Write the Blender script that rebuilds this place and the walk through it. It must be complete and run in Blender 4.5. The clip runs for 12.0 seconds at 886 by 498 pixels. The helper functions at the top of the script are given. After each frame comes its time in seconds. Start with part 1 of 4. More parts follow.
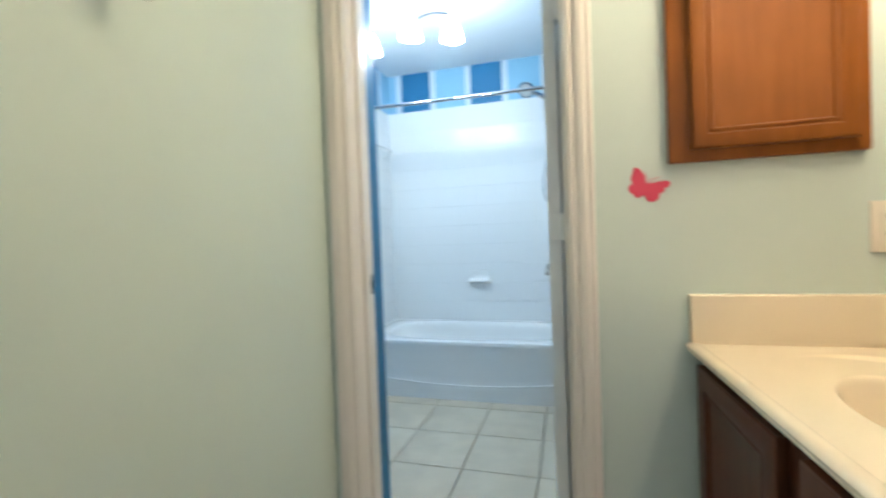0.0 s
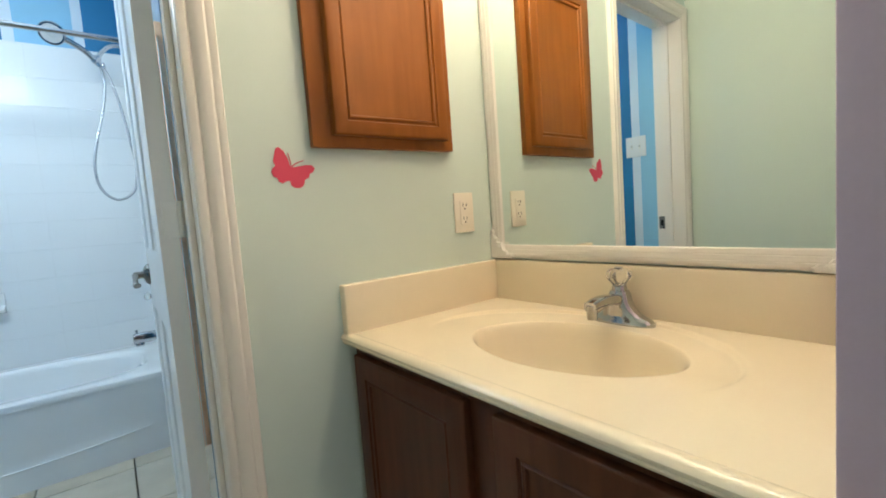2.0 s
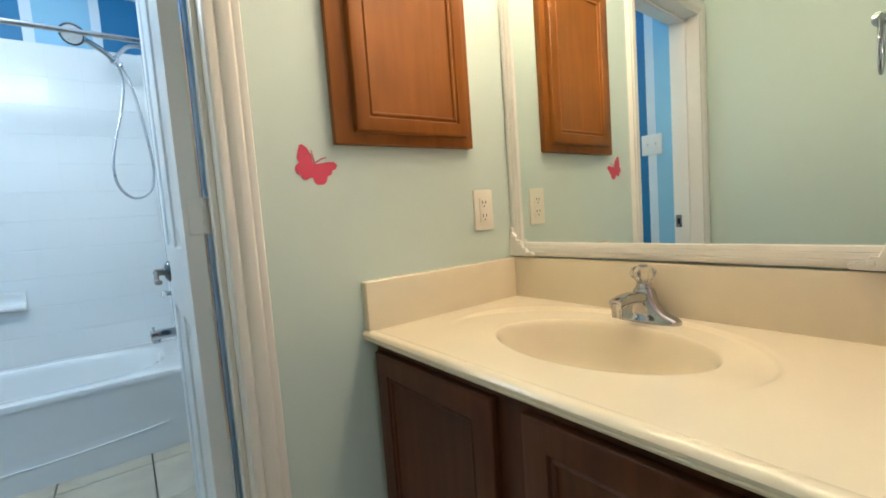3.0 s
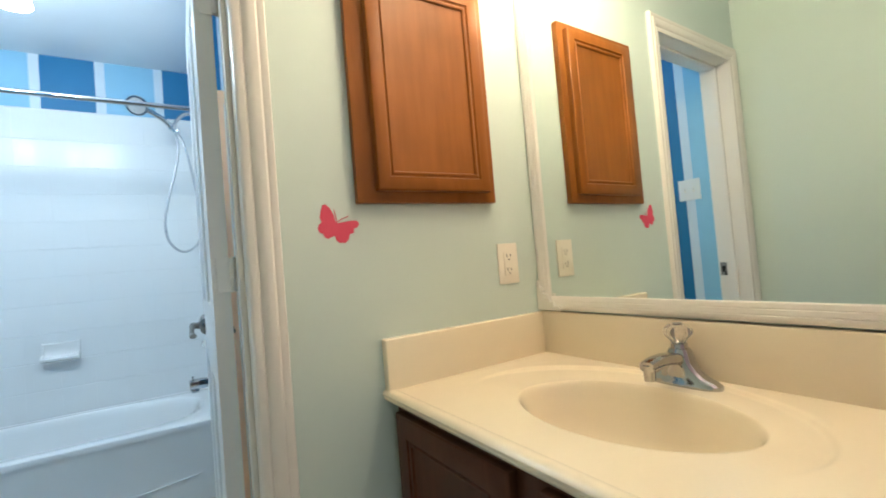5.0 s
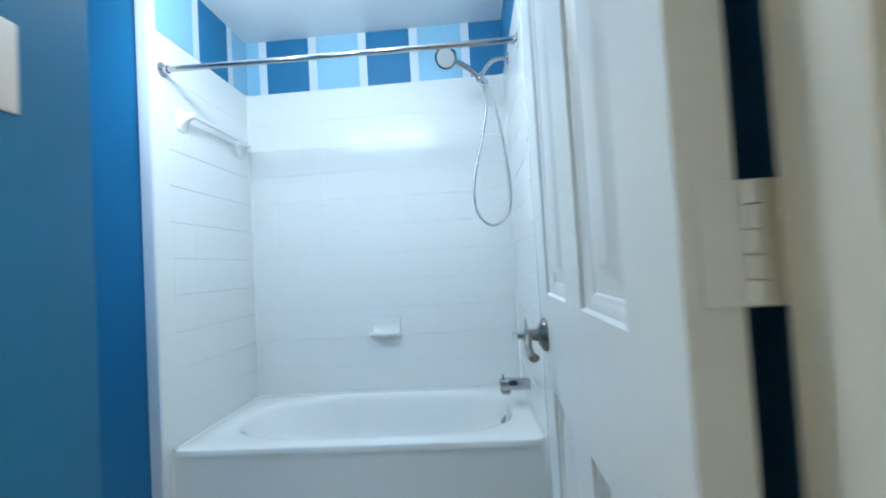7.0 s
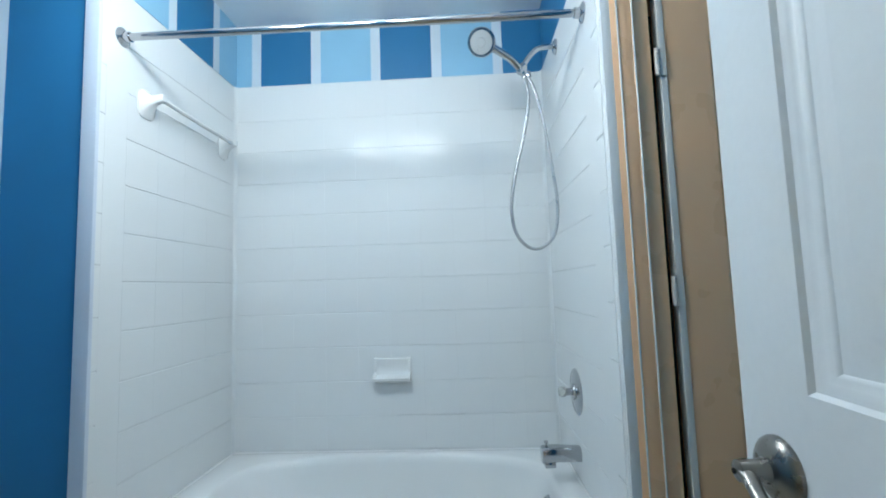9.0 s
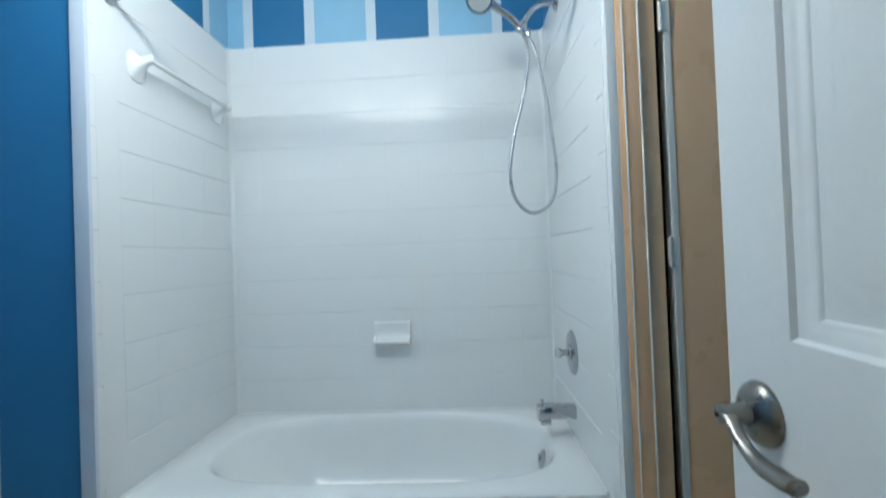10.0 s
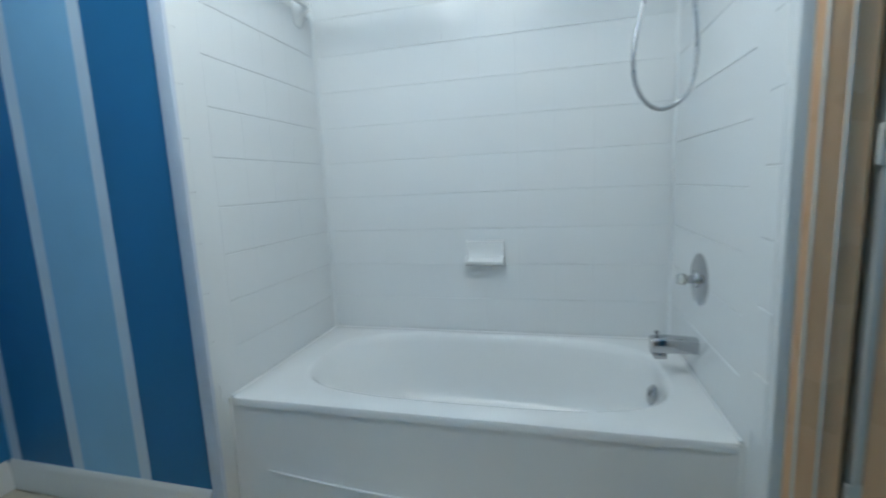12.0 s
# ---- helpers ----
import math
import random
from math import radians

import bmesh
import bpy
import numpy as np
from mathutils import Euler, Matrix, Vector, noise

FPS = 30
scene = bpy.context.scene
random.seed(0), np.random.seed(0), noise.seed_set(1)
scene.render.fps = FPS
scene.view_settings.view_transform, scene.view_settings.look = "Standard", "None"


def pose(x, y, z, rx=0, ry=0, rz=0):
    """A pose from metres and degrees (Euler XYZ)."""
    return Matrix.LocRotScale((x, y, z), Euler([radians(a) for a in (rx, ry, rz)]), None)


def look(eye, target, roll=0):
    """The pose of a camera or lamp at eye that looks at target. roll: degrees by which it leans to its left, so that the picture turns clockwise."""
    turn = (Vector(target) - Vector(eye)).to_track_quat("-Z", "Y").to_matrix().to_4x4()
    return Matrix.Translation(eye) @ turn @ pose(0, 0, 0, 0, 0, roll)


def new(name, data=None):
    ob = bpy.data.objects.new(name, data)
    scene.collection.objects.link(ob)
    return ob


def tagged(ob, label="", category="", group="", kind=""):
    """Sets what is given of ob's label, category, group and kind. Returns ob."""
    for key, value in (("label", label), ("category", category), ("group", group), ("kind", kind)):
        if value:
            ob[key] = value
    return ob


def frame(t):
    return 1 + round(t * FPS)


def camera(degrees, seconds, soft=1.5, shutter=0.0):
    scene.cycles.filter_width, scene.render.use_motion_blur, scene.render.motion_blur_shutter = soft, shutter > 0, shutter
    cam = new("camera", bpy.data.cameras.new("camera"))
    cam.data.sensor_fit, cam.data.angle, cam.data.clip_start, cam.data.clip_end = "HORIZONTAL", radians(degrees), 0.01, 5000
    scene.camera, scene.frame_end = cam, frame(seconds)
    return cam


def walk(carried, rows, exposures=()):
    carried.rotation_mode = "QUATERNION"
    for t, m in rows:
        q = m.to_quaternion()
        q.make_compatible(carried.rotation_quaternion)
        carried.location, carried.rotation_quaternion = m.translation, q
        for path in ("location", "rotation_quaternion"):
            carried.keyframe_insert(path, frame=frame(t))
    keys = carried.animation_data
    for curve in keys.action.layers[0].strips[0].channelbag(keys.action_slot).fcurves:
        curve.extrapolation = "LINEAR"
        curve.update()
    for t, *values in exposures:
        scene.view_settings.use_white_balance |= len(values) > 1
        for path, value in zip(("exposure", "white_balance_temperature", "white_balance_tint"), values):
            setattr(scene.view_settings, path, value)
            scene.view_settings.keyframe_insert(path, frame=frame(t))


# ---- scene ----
cam = camera(90.7, 12.0, soft=1.8, shutter=0.5)
PATH = [
    (0, (0.715, 0.195, 1.076), (0.16, 2.116, 1.032), -2.1),
    (0.5, (0.647, 0.345, 1.068), (0.752, 2.339, 0.950), -4.0),
    (1, (0.634, 0.399, 1.075), (1.265, 2.292, 0.951), -3.3),
    (1.5, (0.593, 0.414, 1.087), (1.602, 2.136, 0.956), -4.0),
    (2, (0.572, 0.418, 1.071), (1.775, 2.008, 0.909), -4.2),
    (2.5, (0.552, 0.432, 1.066), (1.747, 2.026, 0.898), -4.0),
    (3, (0.548, 0.44, 1.067), (1.721, 2.052, 0.906), -4.2),
    (3.2, (0.549, 0.442, 1.063), (1.729, 2.049, 0.900), -4.0),
    (5, (0.591, 0.425, 1.089), (1.634, 2.13, 1.147), -4.8),
    (5.5, (0.611, 0.474, 1.093), (1.219, 2.38, 1.098), -4.0),
    (6, (0.574, 0.597, 1.083), (0.692, 2.592, 0.994), -4.0),
    (6.2, (0.559, 0.725, 1.074), (0.613, 2.723, 0.988), -3.1),
    (6.5, (0.544, 0.911, 1.086), (0.494, 2.91, 1.043), -2.8),
    (7, (0.525, 1.24, 1.098), (0.393, 3.235, 1.167), -3.4),
    (8.8, (0.347, 1.675, 1.144), (0.241, 3.668, 1.266), -1.9),
    (9, (0.35, 1.67, 1.140), (0.261, 3.66, 1.310), -1.9),
    (9.5, (0.349, 1.66, 1.140), (0.271, 3.649, 1.325), -1.9),
    (10, (0.357, 1.667, 1.123), (0.262, 3.665, 1.150), -2.2),
    (10.5, (0.364, 1.689, 1.081), (0.249, 3.673, 0.849), -2.3),
    (11, (0.368, 1.703, 1.070), (0.254, 3.679, 0.787), -2.5),
    (11.5, (0.343, 1.729, 1.074), (0.135, 3.698, 0.786), -2.9),
    (12, (0.31, 1.835, 1.070), (-0.191, 3.749, 0.778), -2.6),
]
EXPOSURES = [(0.0, 0.18, 6500, 10), (2.0, 0.05, 6500, 10), (7.2, 0.06, 6500, 10), (9.0, -0.2, 7000, 12), (10.5, -0.3, 7200, 12), (12.0, -0.4, 7200, 12)]
walk(cam, [(t, look(eye, target, roll)) for t, eye, target, roll in PATH], EXPOSURES)

# ---- light ----
COOL, COOL_POWER = (0.76, 0.90, 1.0), 97.0
WARM, WARM_POWER = (1.0, 0.81, 0.56), 70.0
world = bpy.data.worlds.new("world")
scene.world = world
world.use_nodes = True
sky = world.node_tree.nodes.new("ShaderNodeTexSky")
sky.sky_type, sky.sun_disc = "NISHITA", False
sky.sun_elevation, sky.sun_rotation = radians(40), radians(200)
world.node_tree.links.new(sky.outputs[0], world.node_tree.nodes["Background"].inputs[0])
world.node_tree.nodes["Background"].inputs[1].default_value = 0.1

# daylight fill added at an unseen window of the room behind
lamp = bpy.data.lights.new("added_window_daylight", "AREA")
lamp.shape, lamp.size, lamp.size_y, lamp.energy, lamp.color = "RECTANGLE", 1.0, 1.1, 6.0, (0.86, 0.93, 1.0)
new("added_window_daylight", lamp).matrix_world = look((0.85, -1.72, 1.45), (0.85, 0.0, 1.45))


# ---- materials ----
def shader(name):
    m = bpy.data.materials.new(name)
    m.use_nodes = True
    nt = m.node_tree
    return m, nt, nt.nodes["Principled BSDF"]


def link(nt, a, b):
    nt.links.new(a, b)


def coords(nt, scale=(1, 1, 1)):
    tc = nt.nodes.new("ShaderNodeNewGeometry")
    mp = nt.nodes.new("ShaderNodeMapping")
    mp.inputs["Scale"].default_value = scale
    link(nt, tc.outputs["Position"], mp.inputs["Vector"])
    return mp.outputs["Vector"]


def noise_tex(nt, vec, scale, detail=3.0):
    n = nt.nodes.new("ShaderNodeTexNoise")
    n.inputs["Scale"].default_value, n.inputs["Detail"].default_value = scale, detail
    link(nt, vec, n.inputs["Vector"])
    return n.outputs["Fac"]


def vary(nt, col, fac, low, high):
    """col (a socket or a colour) times a value from low to high by fac."""
    r = nt.nodes.new("ShaderNodeMapRange")
    r.inputs["To Min"].default_value, r.inputs["To Max"].default_value = low, high
    r.inputs["From Min"].default_value, r.inputs["From Max"].default_value = 0.3, 0.7
    link(nt, fac, r.inputs["Value"])
    mx = nt.nodes.new("ShaderNodeMix")
    mx.data_type, mx.blend_type = "RGBA", "MULTIPLY"
    mx.inputs["Factor"].default_value = 1.0
    if isinstance(col, tuple):
        mx.inputs["A"].default_value = (*col, 1)
    else:
        link(nt, col, mx.inputs["A"])
    link(nt, r.outputs["Result"], mx.inputs["B"])
    return mx.outputs["Result"]


def bump(nt, bsdf, fac, strength, distance=0.002):
    b = nt.nodes.new("ShaderNodeBump")
    b.inputs["Strength"].default_value, b.inputs["Distance"].default_value = strength, distance
    link(nt, fac, b.inputs["Height"])
    link(nt, b.outputs["Normal"], bsdf.inputs["Normal"])


def rough_vary(nt, bsdf, fac, low, high):
    r = nt.nodes.new("ShaderNodeMapRange")
    r.inputs["To Min"].default_value, r.inputs["To Max"].default_value = low, high
    link(nt, fac, r.inputs["Value"])
    link(nt, r.outputs["Result"], bsdf.inputs["Roughness"])


def paint(name, col, rough=0.5, coarse=2.0, fine=220.0, amount=0.05, relief=0.12, metal=0.0, shine=0.5):
    m, nt, b = shader(name)
    v = coords(nt)
    big, small = noise_tex(nt, v, coarse, 4), noise_tex(nt, v, fine, 2)
    c = vary(nt, col, big, 1 - amount, 1 + amount * 0.4)
    link(nt, vary(nt, c, small, 1 - amount * 0.4, 1.0), b.inputs["Base Color"])
    rough_vary(nt, b, noise_tex(nt, v, coarse * 3, 3), rough * 0.85, min(1.0, rough * 1.15))
    b.inputs["Metallic"].default_value = metal
    b.inputs["Specular IOR Level"].default_value = shine
    if relief:
        bump(nt, b, small, relief, 0.0015)
    return m


def metal(name, col, rough, brushed=0.0):
    m, nt, b = shader(name)
    v = coords(nt, (1, 1, 1))
    link(nt, vary(nt, col, noise_tex(nt, v, 30, 3), 0.9, 1.0), b.inputs["Base Color"])
    b.inputs["Metallic"].default_value = 1.0
    rough_vary(nt, b, noise_tex(nt, v, 60, 3), rough * 0.8, rough * 1.3)
    if brushed:
        bump(nt, b, noise_tex(nt, coords(nt, (30, 400, 400)), 6, 2), brushed, 0.0004)
    return m


def wood(name, dark, light, rough):
    m, nt, b = shader(name)
    v = coords(nt, (14, 14, 1.2))
    grain = noise_tex(nt, v, 3.0, 4)
    ramp = nt.nodes.new("ShaderNodeValToRGB")
    ramp.color_ramp.elements[0].color, ramp.color_ramp.elements[0].position = (*dark, 1), 0.3
    ramp.color_ramp.elements[1].color, ramp.color_ramp.elements[1].position = (*light, 1), 0.72
    link(nt, grain, ramp.inputs["Fac"])
    cloud = noise_tex(nt, coords(nt), 5.0, 3)
    link(nt, vary(nt, ramp.outputs["Color"], cloud, 0.82, 1.08), b.inputs["Base Color"])
    rough_vary(nt, b, cloud, rough * 0.85, rough * 1.2)
    b.inputs["Specular IOR Level"].default_value = 0.22
    bump(nt, b, grain, 0.08, 0.0008)
    return m


def stripes(name, axis, start):
    """Wall paint in vertical bands: deep blue, white, pale blue, white, repeating every 0.61 m from start."""
    m, nt, b = shader(name)
    v = coords(nt)
    sep = nt.nodes.new("ShaderNodeSeparateXYZ")
    link(nt, v, sep.inputs[0])
    wob = noise_tex(nt, v, 9.0, 2)
    sub = nt.nodes.new("ShaderNodeMath")
    sub.operation = "MULTIPLY_ADD"
    link(nt, wob, sub.inputs[0])
    sub.inputs[1].default_value = 0.003
    link(nt, sep.outputs[axis], sub.inputs[2])
    div = nt.nodes.new("ShaderNodeMath")
    div.operation = "MULTIPLY_ADD"
    link(nt, sub.outputs[0], div.inputs[0])
    div.inputs[1].default_value, div.inputs[2].default_value = 1 / 0.61, 20 - start / 0.61
    fr = nt.nodes.new("ShaderNodeMath")
    fr.operation = "FRACT"
    link(nt, div.outputs[0], fr.inputs[0])
    ramp = nt.nodes.new("ShaderNodeValToRGB")
    cr = ramp.color_ramp
    cr.interpolation = "CONSTANT"
    deep, pale, white = (0.011, 0.178, 0.37, 1), (0.27, 0.55, 0.74, 1), (0.66, 0.75, 0.82, 1)
    cr.elements[0].color, cr.elements[0].position = deep, 0.0
    cr.elements[1].color, cr.elements[1].position = white, 0.418
    for pos, c in ((0.502, pale), (0.918, white)):
        e = cr.elements.new(pos)
        e.color = c
    link(nt, fr.outputs[0], ramp.inputs["Fac"])
    c = vary(nt, ramp.outputs["Color"], noise_tex(nt, v, 3.0, 4), 0.93, 1.03)
    small = noise_tex(nt, v, 240, 2)
    link(nt, c, b.inputs["Base Color"])
    b.inputs["Roughness"].default_value = 0.5
    bump(nt, b, small, 0.14, 0.0015)
    return m


def glow(name, col, power):
    m, nt, b = shader(name)
    b.inputs["Base Color"].default_value = (0.9, 0.9, 0.9, 1)
    b.inputs["Emission Color"].default_value = (*col, 1)
    b.inputs["Emission Strength"].default_value = power
    return m


M_GREEN = paint("pale_green_wall_paint", (0.58, 0.68, 0.63), 0.55, coarse=1.0, amount=0.02, relief=0.03)
M_LAVENDER = paint("lavender_wall_paint", (0.50, 0.40, 0.50), 0.6, amount=0.06)
M_CEILING = paint("white_ceiling_paint", (0.72, 0.78, 0.82), 0.35, fine=160, relief=0.2)
M_STRIPE_X = stripes("blue_striped_paint_along_x", 0, -0.637)
M_STRIPE_WING = stripes("blue_striped_paint_wing", 0, -1.03)
M_STRIPE_Y = stripes("blue_striped_paint_along_y", 1, 3.30)
M_STRIPE_STUB = stripes("blue_striped_paint_stub", 1, 1.705)
M_STRIPE_BEHIND = stripes("blue_striped_paint_behind_door", 1, 1.50)
M_TRIM = paint("white_trim_gloss", (0.80, 0.76, 0.70), 0.3, amount=0.05, relief=0.05)
M_PEACH = paint("peach_trim_gloss", (0.97, 0.59, 0.34), 0.28, amount=0.004, relief=0.0)
M_DOOR = paint("white_door_paint", (0.78, 0.80, 0.81), 0.32, amount=0.05, fine=90, relief=0.06)
# near-black that stands in for shade in gaps, holes and slots
M_GAP = paint("dark_gap_shade", (0.012, 0.013, 0.014), 0.9, relief=0)
M_ACRYLIC = paint("white_acrylic", (0.84, 0.85, 0.84), 0.14, amount=0.03, relief=0.0)
M_SURROUND = paint("white_moulded_surround", (0.80, 0.82, 0.82), 0.2, coarse=1.2, amount=0.015, relief=0, shine=0.22)
# white flange; the blue-grey cast is its shade put into the colour
M_FLANGE = paint("shaded_white_flange", (0.62, 0.68, 0.76), 0.35, amount=0.05)
M_PORCELAIN = paint("white_porcelain", (0.86, 0.87, 0.86), 0.1, amount=0.02, relief=0)
M_TILE = paint("cream_floor_tile", (0.64, 0.56, 0.43), 0.35, coarse=7, amount=0.1, relief=0.08)
M_GROUT = paint("grey_grout", (0.26, 0.24, 0.20), 0.9, fine=400, amount=0.15)
M_COUNTER = paint("cream_cultured_marble", (0.82, 0.72, 0.55), 0.2, coarse=5, amount=0.03, relief=0.0)
M_CHERRY = wood("cherry_wood", (0.225, 0.070, 0.0105), (0.275, 0.092, 0.0155), 0.4)
M_DARKWOOD = wood("dark_reddish_wood", (0.074, 0.024, 0.010), (0.112, 0.038, 0.0165), 0.38)
M_CHROME = metal("chrome", (0.50, 0.51, 0.53), 0.10)
M_HOSE = metal("chrome_hose", (0.46, 0.48, 0.50), 0.28)
M_NICKEL = metal("satin_nickel", (0.25, 0.24, 0.225), 0.27, 0.1)
M_PLATE = paint("ivory_plastic", (0.82, 0.77, 0.66), 0.3, relief=0, amount=0.03)
M_WHITE_PLATE = paint("white_plastic", (0.80, 0.80, 0.78), 0.3, relief=0, amount=0.03)
M_GREY = paint("grey_plastic", (0.42, 0.45, 0.46), 0.35, relief=0, amount=0.03)
M_PINK = paint("pink_vinyl", (0.66, 0.055, 0.11), 0.5, amount=0.06, relief=0.03)
M_FRAME = paint("white_frame_paint", (0.78, 0.76, 0.71), 0.35, amount=0.06, relief=0.06)
M_CARPET = paint("beige_carpet", (0.40, 0.34, 0.28), 0.95, coarse=6, fine=500, amount=0.2, relief=0.6)
M_COOL = glow("cool_frosted_glass_lit", COOL, COOL_POWER)
M_WARM = glow("warm_frosted_glass_lit", WARM, WARM_POWER)
M_MIRROR, _nt, _b = shader("mirror_silver")
_b.inputs["Base Color"].default_value = (0.88, 0.93, 0.91, 1)
_b.inputs["Metallic"].default_value = 1.0
_b.inputs["Roughness"].default_value = 0.0
M_CLEAR, _nt, _b = shader("clear_acrylic")
_b.inputs["Base Color"].default_value = (0.95, 0.93, 0.88, 1)
_b.inputs["Roughness"].default_value = 0.06
_b.inputs["Transmission Weight"].default_value = 0.9
_b.inputs["IOR"].default_value = 1.49


# ---- mesh helpers ----
def finish(bm, sharp=38):
    bmesh.ops.recalc_face_normals(bm, faces=bm.faces[:])
    for f in bm.faces:
        f.smooth = True
    for e in bm.edges:
        if len(e.link_faces) == 2 and e.calc_face_angle(0) > radians(sharp):
            e.smooth = False
    return bm


def mesh_of(name, bm, material, sharp=38):
    finish(bm, sharp)
    me = bpy.data.meshes.new(name)
    bm.to_mesh(me)
    bm.free()
    me.materials.append(material)
    return me


def part(name, bm, material, parent=None, label=""):
    ob = new(name, mesh_of(name, bm, material))
    ob.parent = parent
    return tagged(ob, label)


def piece_of(name, me, parent, m):
    ob = new(name, me)
    ob.parent = parent
    ob.matrix_basis = m
    return ob


def thing(name, label, category, m=None, group=""):
    ob = new(name)
    ob.empty_display_size = 0.05
    if m is not None:
        ob.matrix_basis = m
    return tagged(ob, label, category, group)


def structure(name, bm, material, label="", category="", m=None):
    ob = part(name, bm, material)
    if m is not None:
        ob.matrix_basis = m
    return tagged(ob, label, category, "", "structure")


def box(x0, x1, y0, y1, z0, z1, bev=0.0, seg=2, bm=None):
    b = bmesh.new()
    vs = [b.verts.new((x, y, z)) for x in (x0, x1) for y in (y0, y1) for z in (z0, z1)]
    for q in ((0, 1, 3, 2), (4, 6, 7, 5), (0, 4, 5, 1), (2, 3, 7, 6), (0, 2, 6, 4), (1, 5, 7, 3)):
        b.faces.new([vs[i] for i in q])
    if bev:
        bmesh.ops.bevel(b, geom=b.edges[:], offset=bev, segments=seg, affect="EDGES", profile=0.6)
    return join(bm, b)


def join(a, b):
    if a is None:
        return b
    tmp = bpy.data.meshes.new("tmp")
    b.to_mesh(tmp)
    b.free()
    a.from_mesh(tmp)
    bpy.data.meshes.remove(tmp)
    return a


def loft(loops, cap_start=True, cap_end=True, closed=True, bm=None):
    b = bmesh.new()
    rings = [[b.verts.new(p) for p in lp] for lp in loops]
    n = len(rings[0])
    for r0, r1 in zip(rings, rings[1:]):
        for i in range(n if closed else n - 1):
            j = (i + 1) % n
            b.faces.new((r0[i], r0[j], r1[j], r1[i]))
    if cap_start:
        b.faces.new(rings[0][::-1])
    if cap_end:
        b.faces.new(rings[-1])
    return join(bm, b)


def lathe(profile, m=None, n=32, bm=None):
    """profile: (radius, height) pairs round the local z axis, posed by m."""
    m = m or Matrix()
    loops = [[m @ Vector((max(r, 1e-5) * math.cos(2 * math.pi * i / n), max(r, 1e-5) * math.sin(2 * math.pi * i / n), h)) for i in range(n)] for r, h in profile]
    return loft(loops, bm=bm)


def smooth_path(pts, steps=8):
    pts = [Vector(p) for p in pts]
    ext = [2 * pts[0] - pts[1]] + pts + [2 * pts[-1] - pts[-2]]
    out = []
    for i in range(1, len(ext) - 2):
        a, b, c, d = ext[i - 1:i + 3]
        for k in range(steps):
            t = k / steps
            out.append(0.5 * (2 * b + (c - a) * t + (2 * a - 5 * b + 4 * c - d) * t * t + (3 * b - a - 3 * c + d) * t ** 3))
    return out + [pts[-1]]


def tube(pts, radius, steps=8, n=12, bm=None, flat=1.0):
    """A tube along a smooth path; radius a number or a function of 0..1."""
    path = smooth_path(pts, steps) if steps > 1 else [Vector(p) for p in pts]
    loops, side = [], None
    for i, p in enumerate(path):
        d = (path[min(i + 1, len(path) - 1)] - path[max(i - 1, 0)]).normalized()
        side = (side or (Vector((0, 0, 1)) if abs(d.z) < 0.9 else Vector((1, 0, 0)))).copy()
        side = (side - d * side.dot(d)).normalized()
        up = d.cross(side)
        r = radius(i / (len(path) - 1)) if callable(radius) else radius
        loops.append([p + r * (math.cos(2 * math.pi * k / n) * side * flat + math.sin(2 * math.pi * k / n) * up) for k in range(n)])
    return loft(loops, bm=bm)


def prism(outline, y0, y1, m=None, bm=None):
    """An outline in x, z extruded along y."""
    m = m or Matrix()
    return loft([[m @ Vector((x, y, z)) for x, z in outline] for y in (y0, y1)], bm=bm)


def strip(profile, a, b, bm=None):
    """A moulding: profile (offsets u across, v out) swept straight from frame a to frame b, each (origin, u, v)."""
    loops = [[Vector(o) + p * Vector(u) + q * Vector(v) for p, q in profile] for o, u, v in (a, b)]
    return loft(loops, bm=bm)


# ---- the shell ----
CEIL, YD0, YD1 = 2.50, 1.39, 1.52
JL, JR, HEAD = 0.09, 0.714, 1.94
XL, XR = 0.005, 1.62

structure("floor", box(-1.9, 3.4, -1.85, 4.0, -0.14, -0.02), M_GROUT, "grey grout bed under the floor", "floor")
structure("floor_carpet", box(XL, 3.2, -1.7, 0.9, -0.02, 0.0), M_CARPET, "beige carpet in the room behind", "floor")
structure("ceiling", box(-1.9, 3.4, -1.85, 4.0, CEIL, CEIL + 0.12), M_CEILING, "white ceiling with light orange-peel texture", "ceiling")

bm = box(XL - 0.12, JL - 0.02, YD0, YD1 - 0.006, 0, CEIL)
box(JR + 0.02, 1.75, YD0, YD1 - 0.006, 0, CEIL, bm=bm)
box(JL - 0.02, JR + 0.02, YD0, YD1 - 0.006, HEAD + 0.02, CEIL, bm=bm)
structure("wall_doorway", bm, M_GREEN, "pale green wall round the bathroom doorway", "wall")
bm = box(JR + 0.02, XR, YD1 - 0.006, YD1, 0, CEIL)
box(JL - 0.02, JR + 0.02, YD1 - 0.006, YD1, HEAD + 0.02, CEIL, bm=bm)
structure("wall_doorway_inside", bm, M_STRIPE_X, "blue striped wall round the doorway", "wall")
structure("wall_left", box(XL - 0.12, XL, -1.7, YD0, 0, CEIL), M_GREEN, "pale green wall beside the doorway", "wall")
VAN = pose(1.517, 1.39, 0, 0, 0, 1.4)
structure("wall_mirror", box(0.0, 0.12, -1.0, 0.05, 0, CEIL), M_GREEN, "pale green wall behind the vanity", "wall", VAN)
structure("wall_stub", box(1.03, 1.75, 0.39, 0.507, 0, CEIL, 0.008), M_LAVENDER, "lavender corner of the stub wall beside the vanity", "wall")
structure("wall_bedroom_east", box(3.2, 3.32, -1.7, 0.507, 0, CEIL), M_LAVENDER, "lavender bedroom wall", "wall")
structure("wall_bedroom_north", box(1.75, 3.32, 0.39, 0.507, 0, CEIL), M_LAVENDER, "lavender bedroom wall", "wall")
